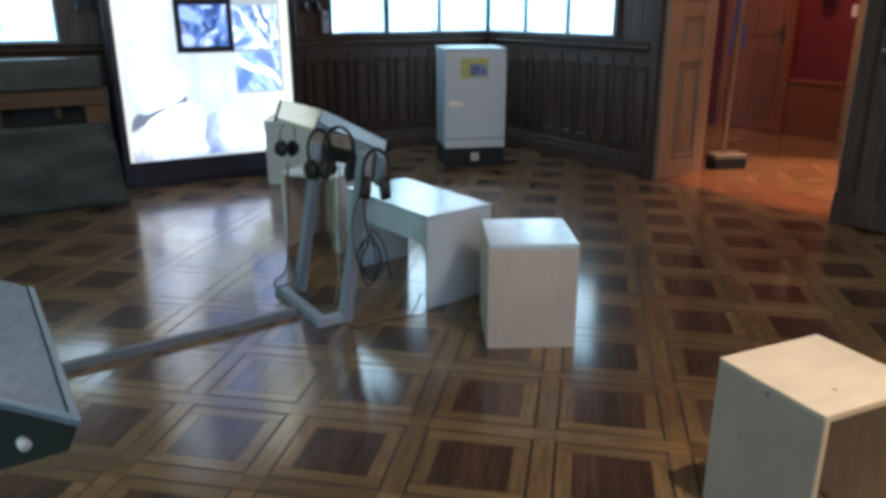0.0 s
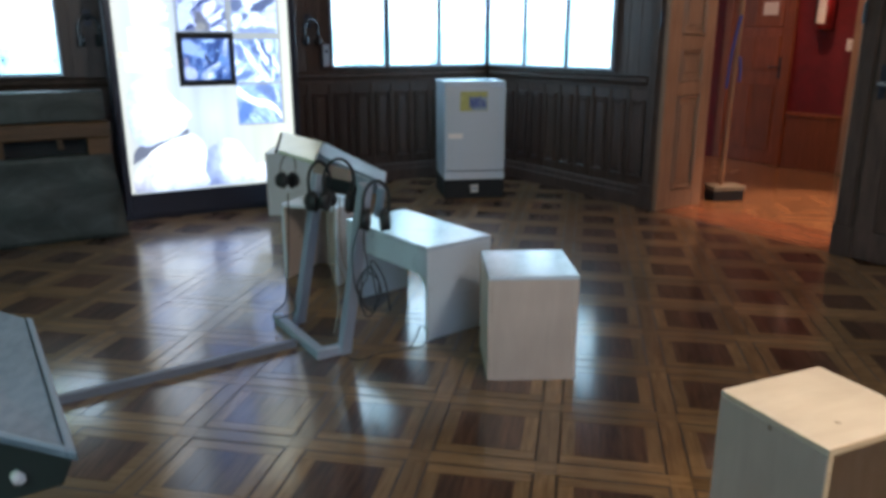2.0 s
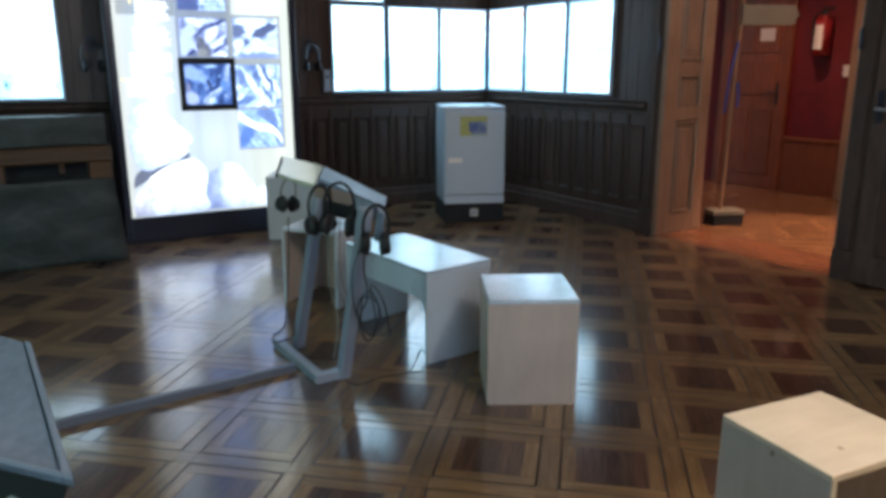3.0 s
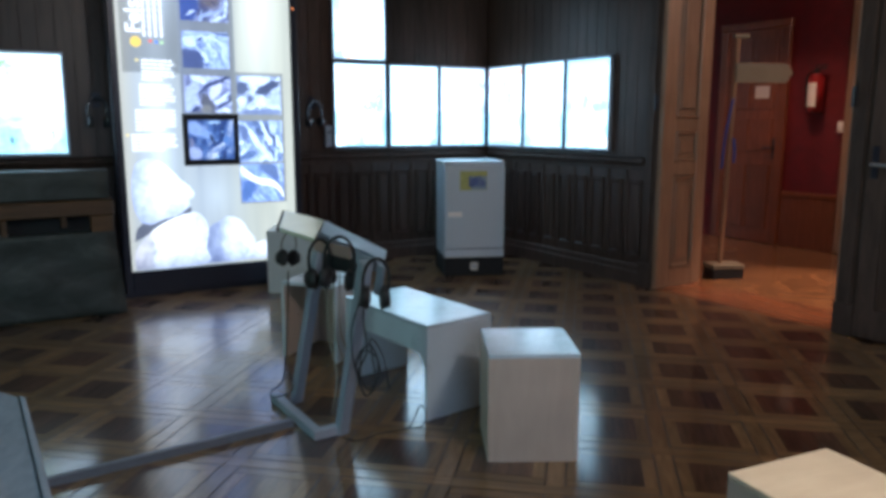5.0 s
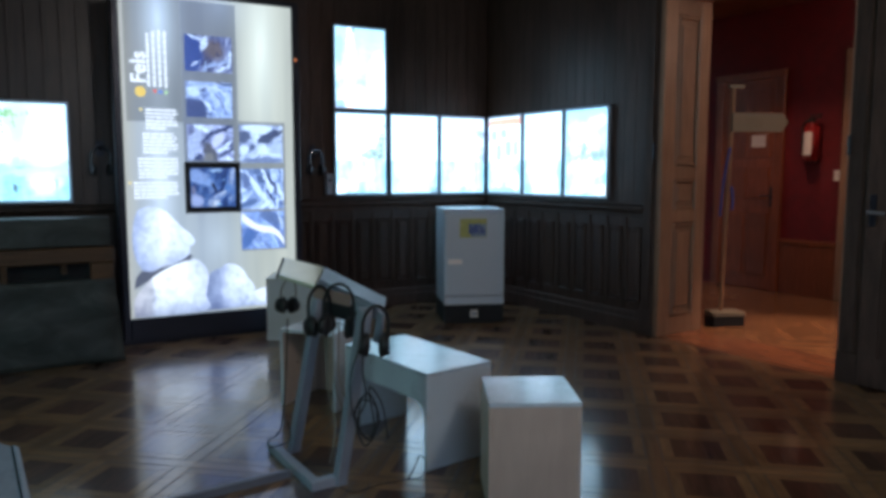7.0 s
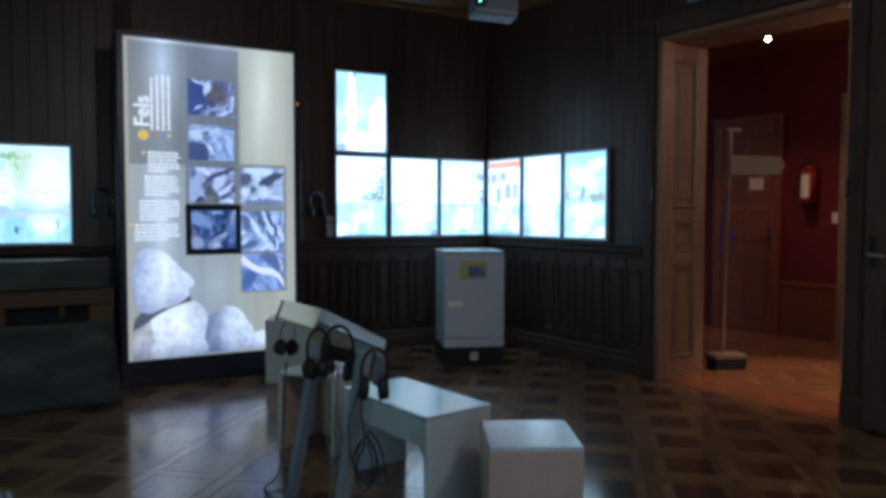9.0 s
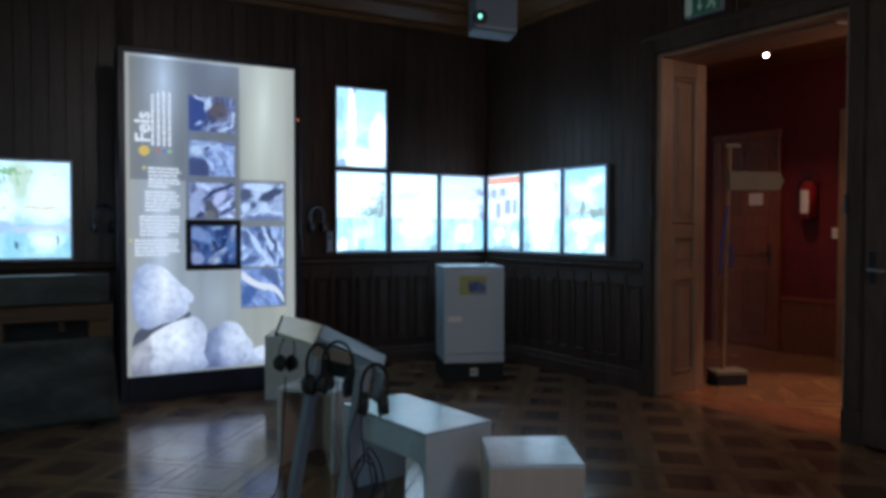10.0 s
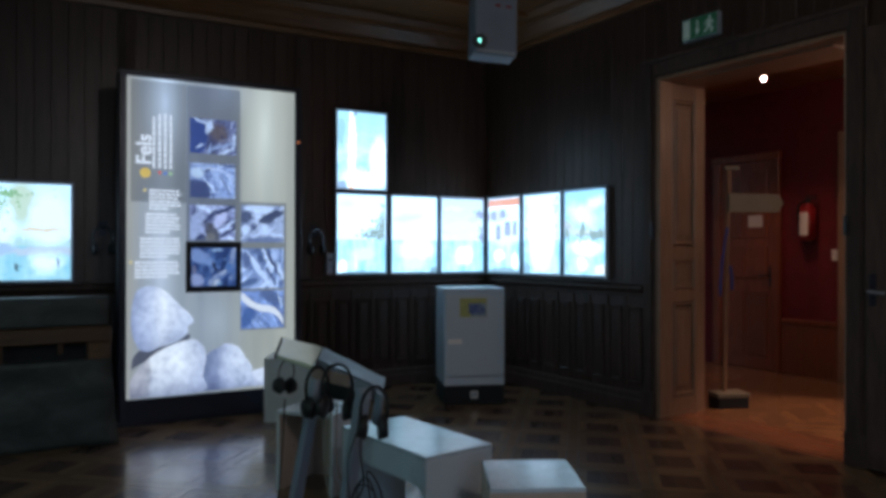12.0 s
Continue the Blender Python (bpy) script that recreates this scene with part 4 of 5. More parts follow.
def print_rect(name, u0, z0, u1, z1, material, y=-0.0025, label="", parent=sheet):
    bm = B()
    bx(bm, pu(u0), pu(u1), y, y + 0.002, pz(u0, z1), pz(u1, z0))
    return part(name, bm, material, parent, label)


def photo(u0, z0, u1, z1, lo, mid, hi, scale, distort, seed, strength, patches):
    m = glow("rock_photo_print", strength, collage(rock_print(lo, mid, hi, scale, distort, seed), patches, seed, 0.22, 6.0, 0.75))
    return print_rect("rock_photo", u0, z0, u1, z1, m, -0.0055, "blue-grey photograph of rock")


print_rect("grey_field", 0.032, 2.585, 0.443, 1.668, M_PANELGREY)
M_COLUMN = glow("backlit_blue_grey_print", 0.66, panel_print(0.60, (0.92, 0.97, 1.12)))
print_rect("photo_column", 0.445, 2.59, 0.872, 1.36, M_COLUMN, label="blue-grey band behind the photographs")
print_rect("photo_column", 0.874, 1.70, 1.262, 0.66, M_COLUMN)
PALE, MIST, SLATE, DEEP = (0.75, 0.83, 0.95), (0.36, 0.44, 0.62), (0.13, 0.17, 0.29), (0.02, 0.035, 0.10)
photo(0.470, 2.340, 0.837, 2.061, (0.05, 0.06, 0.14), (0.15, 0.17, 0.30), (0.42, 0.45, 0.62), 3.4, 14.0, 1, 0.72,
      [(0.10, 0.5, 0.30, 0.62, 0, 0.15, (0.025, 0.07, 0.26)), (0.62, 0.62, 0.26, 0.36, 20, 0.5, (0.15, 0.12, 0.13)), (0.40, 0.78, 0.07, 0.26, -12, 0.25, PALE), (0.24, 0.92, 0.2, 0.05, -20, 0.3, PALE),
       (0.22, 0.22, 0.13, 0.03, 40, 0.2, PALE), (0.42, 0.14, 0.03, 0.2, -8, 0.2, MIST), (0.68, 0.24, 0.3, 0.06, 25, 0.25, MIST), (0.93, 0.35, 0.04, 0.34, -10, 0.3, PALE), (0.80, 0.10, 0.2, 0.05, 30, 0.3, PALE),
       (0.60, 0.80, 0.05, 0.03, 0, 0.2, DEEP), (0.70, 0.50, 0.03, 0.08, 30, 0.2, DEEP)])
photo(0.471, 1.989, 0.829, 1.715, (0.12, 0.17, 0.32), (0.26, 0.34, 0.56), (0.50, 0.60, 0.82), 4.2, 15.0, 2, 0.78,
      [(0.15, 0.20, 0.36, 0.34, -35, 0.2, (0.06, 0.085, 0.19)), (0.17, 0.72, 0.19, 0.17, -15, 0.35, (0.66, 0.76, 0.82)), (0.44, 0.36, 0.32, 0.025, -55, 0.2, PALE), (0.30, 0.93, 0.3, 0.05, 5, 0.3, MIST),
       (0.85, 0.96, 0.25, 0.04, -4, 0.3, DEEP), (0.38, 0.80, 0.14, 0.03, 48, 0.2, DEEP), (0.58, 0.83, 0.26, 0.025, -12, 0.2, PALE), (0.75, 0.45, 0.02, 0.3, 25, 0.2, SLATE)])
photo(0.471, 1.661, 0.829, 1.385, (0.08, 0.09, 0.16), (0.26, 0.28, 0.42), (0.52, 0.55, 0.72), 3.0, 9.0, 3, 0.85,
      [(0.14, 0.45, 0.17, 0.55, -14, 0.25, (0.42, 0.46, 0.60)), (0.50, 0.22, 0.15, 0.36, 22, 0.25, (0.10, 0.10, 0.12)), (0.46, 0.10, 0.14, 0.15, 0, 0.4, (0.2, 0.19, 0.17)), (0.68, 0.62, 0.13, 0.34, -20, 0.3, (0.62, 0.62, 0.78)),
       (0.75, 0.86, 0.4, 0.05, 28, 0.2, DEEP), (0.42, 0.66, 0.3, 0.04, 55, 0.2, DEEP), (0.32, 0.90, 0.22, 0.05, -22, 0.3, PALE), (0.86, 0.25, 0.3, 0.045, 42, 0.2, DEEP), (0.83, 0.40, 0.26, 0.03, 45, 0.2, PALE), (0.20, 0.08, 0.2, 0.05, 35, 0.25, DEEP)])
photo(0.878, 1.672, 1.239, 1.372, (0.10, 0.12, 0.18), (0.30, 0.34, 0.46), (0.62, 0.68, 0.80), 4.0, 8.0, 4, 0.85,
      [(0.42, 0.90, 0.40, 0.16, 0, 0.3, PALE), (0.40, 0.68, 0.10, 0.16, 15, 0.4, PALE), (0.72, 0.72, 0.38, 0.13, 28, 0.2, (0.07, 0.085, 0.14)), (0.10, 0.70, 0.18, 0.22, -30, 0.25, (0.10, 0.12, 0.19)), (0.27, 0.40, 0.10, 0.14, 0, 0.4, (0.12, 0.15, 0.24)),
       (0.52, 0.40, 0.12, 0.14, 40, 0.35, PALE), (0.86, 0.40, 0.14, 0.20, 0, 0.3, (0.5, 0.56, 0.68)), (0.10, 0.32, 0.12, 0.16, 0, 0.3, PALE), (0.5, 0.05, 0.6, 0.10, 0, 0.3, (0.2, 0.24, 0.36)), (0.72, 0.22, 0.3, 0.05, -12, 0.2, PALE)])
photo(0.878, 1.321, 1.239, 0.996, (0.06, 0.09, 0.17), (0.22, 0.29, 0.46), (0.55, 0.64, 0.82), 3.2, 9.0, 5, 0.88,
      [(0.30, 0.62, 0.055, 0.42, 26, 0.25, PALE), (0.47, 0.42, 0.05, 0.5, 30, 0.25, PALE), (0.62, 0.70, 0.06, 0.38, 22, 0.25, PALE), (0.12, 0.72, 0.12, 0.24, 10, 0.3, SLATE), (0.82, 0.50, 0.05, 0.5, 30, 0.2, DEEP),
       (0.93, 0.40, 0.06, 0.3, 20, 0.3, PALE), (0.20, 0.16, 0.25, 0.10, 20, 0.3, (0.11, 0.16, 0.28)), (0.55, 0.10, 0.2, 0.05, 30, 0.3, PALE), (0.70, 0.30, 0.03, 0.3, 26, 0.2, DEEP)])
photo(0.878, 0.975, 1.240, 0.672, (0.10, 0.16, 0.34), (0.20, 0.28, 0.50), (0.38, 0.50, 0.78), 2.2, 6.0, 6, 0.8,
      [(0.15, 0.30, 0.16, 0.4, -20, 0.4, (0.10, 0.17, 0.36)), (0.45, 0.22, 0.02, 0.34, -16, 0.2, MIST), (0.32, 0.20, 0.015, 0.3, -22, 0.2, MIST), (0.60, 0.25, 0.02, 0.36, -24, 0.2, MIST), (0.70, 0.82, 0.34, 0.16, -25, 0.3, (0.14, 0.19, 0.33)), (0.92, 0.75, 0.02, 0.3, 8, 0.2, PALE)])

# rotated title and the text columns of the panel
font = bpy.data.curves.new("title", "FONT")
font.body, font.size, font.extrude, font.offset = "Fels", 0.148, 0.001, 0.0035
title = new("title", font)
title.matrix_world = pose(pu(0.178), -0.0045, pz(0.15, 1.945), 90, -90, 0)
bpy.context.view_layer.update()
title_mesh = bpy.data.meshes.new_from_object(title)
title_mesh.transform(title.matrix_world)
bpy.data.objects.remove(title)
title_mesh.materials.clear()
title_mesh.materials.append(M_TEXT)
title = new("title", title_mesh)
title.parent = sheet
tagged(title, "white lettering that reads Fels, turned upright")
bm = B()
cyl(bm, 0.038, (pu(0.137), -0.0055, pz(0.137, 1.885)), (pu(0.137), -0.0005, pz(0.137, 1.885)), 28)
part("dot", bm, M_DOT, sheet, "yellow round dot")
for k, top in enumerate((2.31, 2.335, 2.34, 2.34)):
    u = 0.20 + 0.042 * k
    bm = B()
    z = 1.925
    while z < top:
        w = random.uniform(0.016, 0.05)
        bx(bm, pu(u) - 0.0095, pu(u) + 0.0095, -0.0045, -0.0005, pz(u, z), pz(u, min(top, z + w)))
        z += w + 0.006
    part("text_line", bm, M_TEXT, sheet, "small white upright text")
for u0, u1, zt, n in ((0.166, 0.416, 1.764, 6), (0.14, 0.402, 1.585, 6), (0.10, 0.397, 1.40, 6), (0.062, 0.404, 1.222, 5)):
    for i in range(n):
        z = zt - 0.027 * i
        end = u1 - random.uniform(0, 0.04) - (0.08 if i == n - 1 else 0)
        bm = B()
        u = u0
        while u < end:
            w = random.uniform(0.02, 0.06)
            bx(bm, pu(u), pu(min(end, u + w)), -0.0045, -0.0005, pz(u, z - 0.017), pz(u, z))
            u += w + 0.006
        part("text_line", bm, M_TEXT, sheet, "small white text")


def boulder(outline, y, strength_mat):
    """A printed boulder, shadow or streak: its outline as polar radii round a middle."""
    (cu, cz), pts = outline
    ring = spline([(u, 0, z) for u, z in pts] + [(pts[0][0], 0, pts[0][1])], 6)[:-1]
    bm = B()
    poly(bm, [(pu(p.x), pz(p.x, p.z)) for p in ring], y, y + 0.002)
    part("boulder_print", bm, strength_mat, sheet, "boulder, printed shadow or streak in the backlit print")


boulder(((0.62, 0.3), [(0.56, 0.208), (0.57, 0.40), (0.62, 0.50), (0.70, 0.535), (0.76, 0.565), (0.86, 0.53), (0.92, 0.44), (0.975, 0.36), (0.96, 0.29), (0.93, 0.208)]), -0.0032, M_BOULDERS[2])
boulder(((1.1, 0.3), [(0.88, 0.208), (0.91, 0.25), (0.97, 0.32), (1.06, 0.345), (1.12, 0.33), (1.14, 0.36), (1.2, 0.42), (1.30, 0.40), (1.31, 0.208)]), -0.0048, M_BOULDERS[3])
# shadow under the egg-shaped boulder, printed as a dark patch
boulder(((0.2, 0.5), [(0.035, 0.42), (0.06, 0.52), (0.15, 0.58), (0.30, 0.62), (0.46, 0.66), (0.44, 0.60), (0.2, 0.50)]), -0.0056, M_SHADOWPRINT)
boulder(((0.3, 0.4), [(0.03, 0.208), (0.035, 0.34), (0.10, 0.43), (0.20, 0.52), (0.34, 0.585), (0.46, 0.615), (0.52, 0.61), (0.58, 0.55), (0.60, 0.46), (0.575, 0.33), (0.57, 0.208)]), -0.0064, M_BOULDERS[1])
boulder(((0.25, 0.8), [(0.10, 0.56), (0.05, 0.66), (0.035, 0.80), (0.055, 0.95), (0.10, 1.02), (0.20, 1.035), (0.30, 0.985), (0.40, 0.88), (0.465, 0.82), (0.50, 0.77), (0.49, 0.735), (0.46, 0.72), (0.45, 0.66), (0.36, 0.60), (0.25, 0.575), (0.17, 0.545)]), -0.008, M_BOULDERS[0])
# white diagonal streak of the print
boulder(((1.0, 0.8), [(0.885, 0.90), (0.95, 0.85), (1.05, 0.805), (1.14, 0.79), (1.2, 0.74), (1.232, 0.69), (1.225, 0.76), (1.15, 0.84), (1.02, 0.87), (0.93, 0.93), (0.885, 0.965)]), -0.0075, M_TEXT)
for u, z, c in ((0.242, 1.895, (1.0, 0.12, 0.1)), (0.284, 1.89, (0.1, 0.3, 1.0)), (0.326, 1.888, (0.6, 1.0, 0.5)), (0.135, 1.755, (1.0, 0.85, 0.4)), (0.035, 1.215, (1.0, 0.85, 0.4))):
    bm = B()
    cyl(bm, 0.012, (pu(u), -0.0045, pz(u, z)), (pu(u), -0.0005, pz(u, z)), 16)
    part("dot", bm, glow("backlit_dot_print", 0.6, flat(c)), sheet, "small coloured dot")
bm = B()
cyl(bm, 0.012, (PW + 0.02, -0.034, 2.19), (PW + 0.02, -0.0305, 2.19), 12)
part("indicator_light", bm, glow("indicator_glow", 0.35, flat((1.0, 0.3, 0.1))), panel, "tiny orange indicator light")

monitor = thing("monitor", M_PAN @ pose(pu(0.438), -0.006, pz(0.65, 0.979)), "small flat screen in a black frame on the panel", "monitor")
mw, mh = pu(0.872 - 0.438), pz(0.65, 1.372) - pz(0.65, 0.979)
for q in ((0, 0.038, 0, mh), (mw - 0.038, mw, 0, mh), (0.0385, mw - 0.0385, 0, 0.045), (0.0385, mw - 0.0385, mh - 0.045, mh)):
    bm = B()
    bx(bm, q[0], q[1], -0.035, 0.0, q[2], q[3], 0.003)
    part("frame_bar", bm, M_BLACK, monitor)
bm = B()
bx(bm, 0.0385, mw - 0.0385, -0.025, -0.003, 0.0455, mh - 0.0455)
part("screen", bm, glow("screen_picture", 0.55, collage(rock_print((0.02, 0.04, 0.13), (0.05, 0.10, 0.27), (0.12, 0.22, 0.48), 2.3, 9.0, 8), [
    (0.16, 0.78, 0.26, 0.20, -25, 0.3, (0.34, 0.46, 0.76)), (0.40, 0.62, 0.16, 0.12, -20, 0.3, (0.32, 0.46, 0.78)), (0.14, 0.16, 0.17, 0.20, 30, 0.3, (0.48, 0.54, 0.78)), (0.06, 0.42, 0.06, 0.14, 0, 0.3, (0.26, 0.26, 0.38)),
    (0.55, 0.94, 0.16, 0.05, 0, 0.3, (0.5, 0.7, 0.95)), (0.52, 0.50, 0.04, 0.16, 15, 0.3, (0.015, 0.025, 0.06)), (0.84, 0.50, 0.08, 0.14, 0, 0.4, (0.14, 0.28, 0.60)), (0.62, 0.06, 0.05, 0.04, 0, 0.3, (0.5, 0.8, 1.0)), (0.74, 0.70, 0.02, 0.05, 0, 0.3, (0.3, 0.5, 0.8))], 8.0, 0.2, 6.0, 0.6)), monitor, "lit screen with a dim bluish rock picture")

# ---- slate and timber exhibit ----
M_SL = Matrix(((LX, -LY, 0, -2.566), (LY, LX, 0, 4.795), (0, 0, 1, 0), (0, 0, 0, 1)))
slate = thing("rock_exhibit", M_SL, "grey-green slate slabs with an old timber beam", "exhibit")


def slab(x0, x1, y0, y1, z0, z1, rough, seed, flare=0.0):
    bm = B()
    bx(bm, x0, x1, y0, y1, z0, z1)
    bmesh.ops.subdivide_edges(bm, edges=bm.edges[:], cuts=14, use_grid_fill=True)
    for v in bm.verts:
        if flare:
            v.co.x += flare * (1 - (v.co.z - z0) / (z1 - z0)) * max(0.0, (v.co.x - x1 + 0.4) / 0.4)
        n = noise.fractal(Vector((v.co.x * 4 + seed, v.co.y * 4, v.co.z * 6)), 1.0, 2.0, 5)
        v.co.y += rough * n
        if v.co.z > z1 - 0.01:
            v.co.z += 0.25 * rough * n
        if v.co.x > x1 - 0.01 or v.co.x < x0 + 0.01:
            v.co.x += 0.4 * rough * n
    return bm


part("stone_slab", slab(-1.2, 0.375, 0.0, 0.24, 0.0, 0.58, 0.026, 3, 0.05), M_GREENSLATE, slate, "rough dark slate block", True)
part("stone_slab", slab(-1.2, 0.36, 0.03, 0.24, 0.80, 0.99, 0.010, 9), M_GREENSLATE, slate, "grey-green slate slab", True)
bm = B()
bx(bm, -1.2, 0.38, -0.01, 0.22, 0.69, 0.795, 0.008)
part("timber_beam", bm, M_BEAM, slate, "brown old timber")
bm = B()
bx(bm, 0.23, 0.372, 0.0, 0.2, 0.56, 0.689, 0.006)
part("timber_block", bm, M_BEAM, slate)
for x in (0.07, -0.275, -0.65):
    bm = B()
    bx(bm, x - 0.018, x + 0.018, 0.005, 0.06, 0.62 if x > 0 else 0.555, 0.689, 0.006)
    part("timber_peg", bm, M_BEAM, slate)
bm = B()
bx(bm, -1.18, 0.35, 0.12, 0.23, 0.56, 0.80)
part("recess_back", bm, M_PLINTH, slate)

# ---- fridge ----
fr = thing("fridge", pose(0.012, 6.19, 0, 0, 0, 8.5), "white enamelled fridge with a sticker on a dark plinth", "fridge")
FW, FD = 0.517, 0.54
bm = B()
bx(bm, 0.0, FW, 0.02, FD, 0.0, 0.164, 0.006)
plinth = part("plinth", bm, M_PLINTH, fr, "dark plinth box")
bm = B()
bx(bm, 0.225, 0.29, 0.014, 0.0195, 0.055, 0.12, 0.003)
socket = part("socket", bm, M_PAPER, plinth, "pale square socket")
bm = B()
bx(bm, 0.235, 0.28, 0.0115, 0.0135, 0.072, 0.103)
part("socket_opening", bm, M_GREY, socket)
bm = B()
bx(bm, 0.002, FW - 0.002, 0.055, FD, 0.1645, 0.955, 0.006, 2)
part("body", bm, M_FRIDGE, fr)
bm = B()
bx(bm, -0.004, FW + 0.004, 0.03, FD + 0.01, 0.9555, 0.985, 0.008, 3)
part("worktop", bm, M_FRIDGE, fr, "white rounded top plate")
bm = B()
bx(bm, 0.0, FW, 0.0, 0.05, 0.245, 0.952, 0.012, 3)
door = part("door", bm, M_FRIDGE, fr)
bm = B()
bx(bm, 0.0, FW, 0.008, 0.05, 0.166, 0.238, 0.006, 2)
part("kick_panel", bm, M_FRIDGE, fr)
# highlight on the door, put in as a pale painted strip
bm = B()
bx(bm, 0.03, 0.15, -0.004, -0.0005, 0.518, 0.562, 0.0015)
part("badge", bm, M_HIGHLIGHT, door, "pale strip painted as the door's highlight")
bm = B()
bx(bm, 0.13, 0.36, -0.002, -0.0005, 0.745, 0.905)
sticker = part("sticker", bm, M_YELLOW, door, "yellow and blue sticker")
bm = B()
bx(bm, 0.225, 0.357, -0.0032, -0.0022, 0.748, 0.86)
part("sticker_print", bm, paint("sticker_pale_blue", (0.3, 0.4, 0.55), 0.5, speck=0.4, scale=30), sticker, "pale blue print")
for k in range(7):
    bm = B()
    x = 0.205 + 0.021 * k
    bx(bm, x, x + random.uniform(0.012, 0.024), -0.0046, -0.0034, 0.76 + random.uniform(0, 0.02), 0.80 + random.uniform(0.02, 0.07))
    part("sticker_print", bm, M_STBLUE, sticker, "blue print")

# ---- plywood cubes and benches ----


def cube_box(m, label, w, d, h, side, top, inner, open_front, group="cubes", edge=M_PLYEDGE, batten=False, back_open=False):
    """A cube of sheets 18 mm thick without a bottom; local y runs away from the front."""
    t, s = thing("cube_seat", m, label, "seat cube", group), 0.018
    bm = B()
    bx(bm, 0, w, 0, d, h - s, h, 0.002)
    part("top", bm, top, t)
    for x0 in (0, w - s):
        bm = B()
        bx(bm, x0, x0 + s, 0, d, 0, h - s - 0.0005, 0.0015)
        part("side_panel", bm, side, t)
        if inner is not side and open_front:
            bm = B()
            x1 = x0 + s + 0.0006 if x0 == 0 else x0 - 0.0036
            bx(bm, x1, x1 + 0.003, 0.002, d - s - 0.001, 0, h - s - 0.001)
            part("lining_panel", bm, inner, t)
    if not back_open:
        bm = B()
        bx(bm, s + 0.0005, w - s - 0.0005, d - s, d - 0.001, 0, h - s - 0.0005)
        part("back_panel", bm, inner, t)
    if not open_front:
        bm = B()
        bx(bm, s + 0.0005, w - s - 0.0005, 0.0008, s, 0, h - s - 0.0005)
        part("front_panel", bm, side, t)
    else:
        for q in ((0.0, w, h - s + 0.001, h - 0.001), (0.001, s - 0.001, 0.0, h - s - 0.001), (w - s + 0.001, w - 0.001, 0.0, h - s - 0.001)):
            bm = B()
            bx(bm, q[0] + 0.0005, q[1] - 0.0005, -0.0025, -0.0003, q[2], q[3])
            part("edge_strip", bm, edge, t, "layered plywood edge")
    if batten:
        bm = B()
        bx(bm, s + 0.001, s + 0.15, 0.05, 0.075, h - s - 0.034, h - s - 0.002, 0.003)
        part("batten", bm, M_PLYEDGE, t)
    return t


cube_box(pose(0.172, 2.690, 0, 0, 0, 1.8), "bare plywood seat cube with a worn white top", 0.352, 0.365, 0.436, M_PLY, M_WHITE2, M_PLY, False)
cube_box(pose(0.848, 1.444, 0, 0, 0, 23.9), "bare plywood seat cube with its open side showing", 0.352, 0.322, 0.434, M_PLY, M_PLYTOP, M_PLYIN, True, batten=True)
cube_box(pose(-0.906, 4.02, 0, 0, 0, -22.5), "white painted open-fronted seat cube", 0.353, 0.36, 0.434, M_WHITE, M_WHITE, M_PLY, True, edge=M_WHITE)
cube_box(pose(-1.36, 5.60, 0, 0, 0, 3.0), "white painted seat cube beside the backlit panel", 0.40, 0.40, 0.485, M_WHITE, M_WHITE, M_WHITE, False)

bench = thing("bench", pose(-0.072, 3.094, 0, 0, 0, 37.5), "white painted bench with an arched opening in its side", "bench")
BW, BL, BH, s_ = 0.368, 0.70, 0.436, 0.018
bm = B()
bx(bm, 0, BW, 0, BL, BH - s_, BH, 0.002)
part("top", bm, M_WHITE2, bench)
bm = B()
bx(bm, 0, BW, 0, s_, 0, BH - s_ - 0.0005, 0.0015)
part("end_panel", bm, M_WHITE, bench)
bm = B()
bx(bm, 0, BW, BL - s_, BL, 0, BH - s_ - 0.0005, 0.0015)
part("end_panel", bm, M_WHITE, bench)
bm = B()
arc = [(s_ + 0.07 - 0.07 * math.cos(a), 0.23 + 0.07 * math.sin(a)) for a in np.linspace(0, math.pi / 2, 8)]
arc2 = [(BL - s_ - 0.07 + 0.07 * math.sin(a), 0.23 + 0.07 * math.cos(a)) for a in np.linspace(0, math.pi / 2, 8)]
poly(bm, [(s_ + 0.0005, BH - s_ - 0.0005), (BL - s_ - 0.0005, BH - s_ - 0.0005)] + arc2[::-1] + arc[::-1], 0.0, s_)
bmesh.ops.transform(bm, matrix=Matrix(((0, 1, 0, 0.0008), (1, 0, 0, 0), (0, 0, 1, 0), (0, 0, 0, 1))), verts=bm.verts)
bmesh.ops.recalc_face_normals(bm, faces=bm.faces)
part("arched_apron", bm, M_WHITE, bench)

# ---- headphone lectern ----


def prism(corners, drop):
    """A slab over a four-cornered top, with its underside that far below."""
    bm = B()
    top = [bm.verts.new(c) for c in corners]
    low = [bm.verts.new((c[0], c[1], c[2] - drop)) for c in corners]
    bm.faces.new(top), bm.faces.new(low[::-1])
    for i in range(4):
        bm.faces.new((top[i], low[i], low[(i + 1) % 4], top[(i + 1) % 4]))
    bmesh.ops.recalc_face_normals(bm, faces=bm.faces)
    bmesh.ops.bevel(bm, geom=bm.edges[:], offset=0.002, segments=2, affect="EDGES")
    return bm


def bar(bm, p0, p1, w, h):
    p0, p1 = Vector(p0), Vector(p1)
    d = p1 - p0
    m = Matrix.Translation((p0 + p1) / 2) @ d.to_track_quat("Z", "Y").to_matrix().to_4x4()
    return bx(bm, -w / 2, w / 2, -h / 2, h / 2, -d.length / 2, d.length / 2, 0.003, m=m)


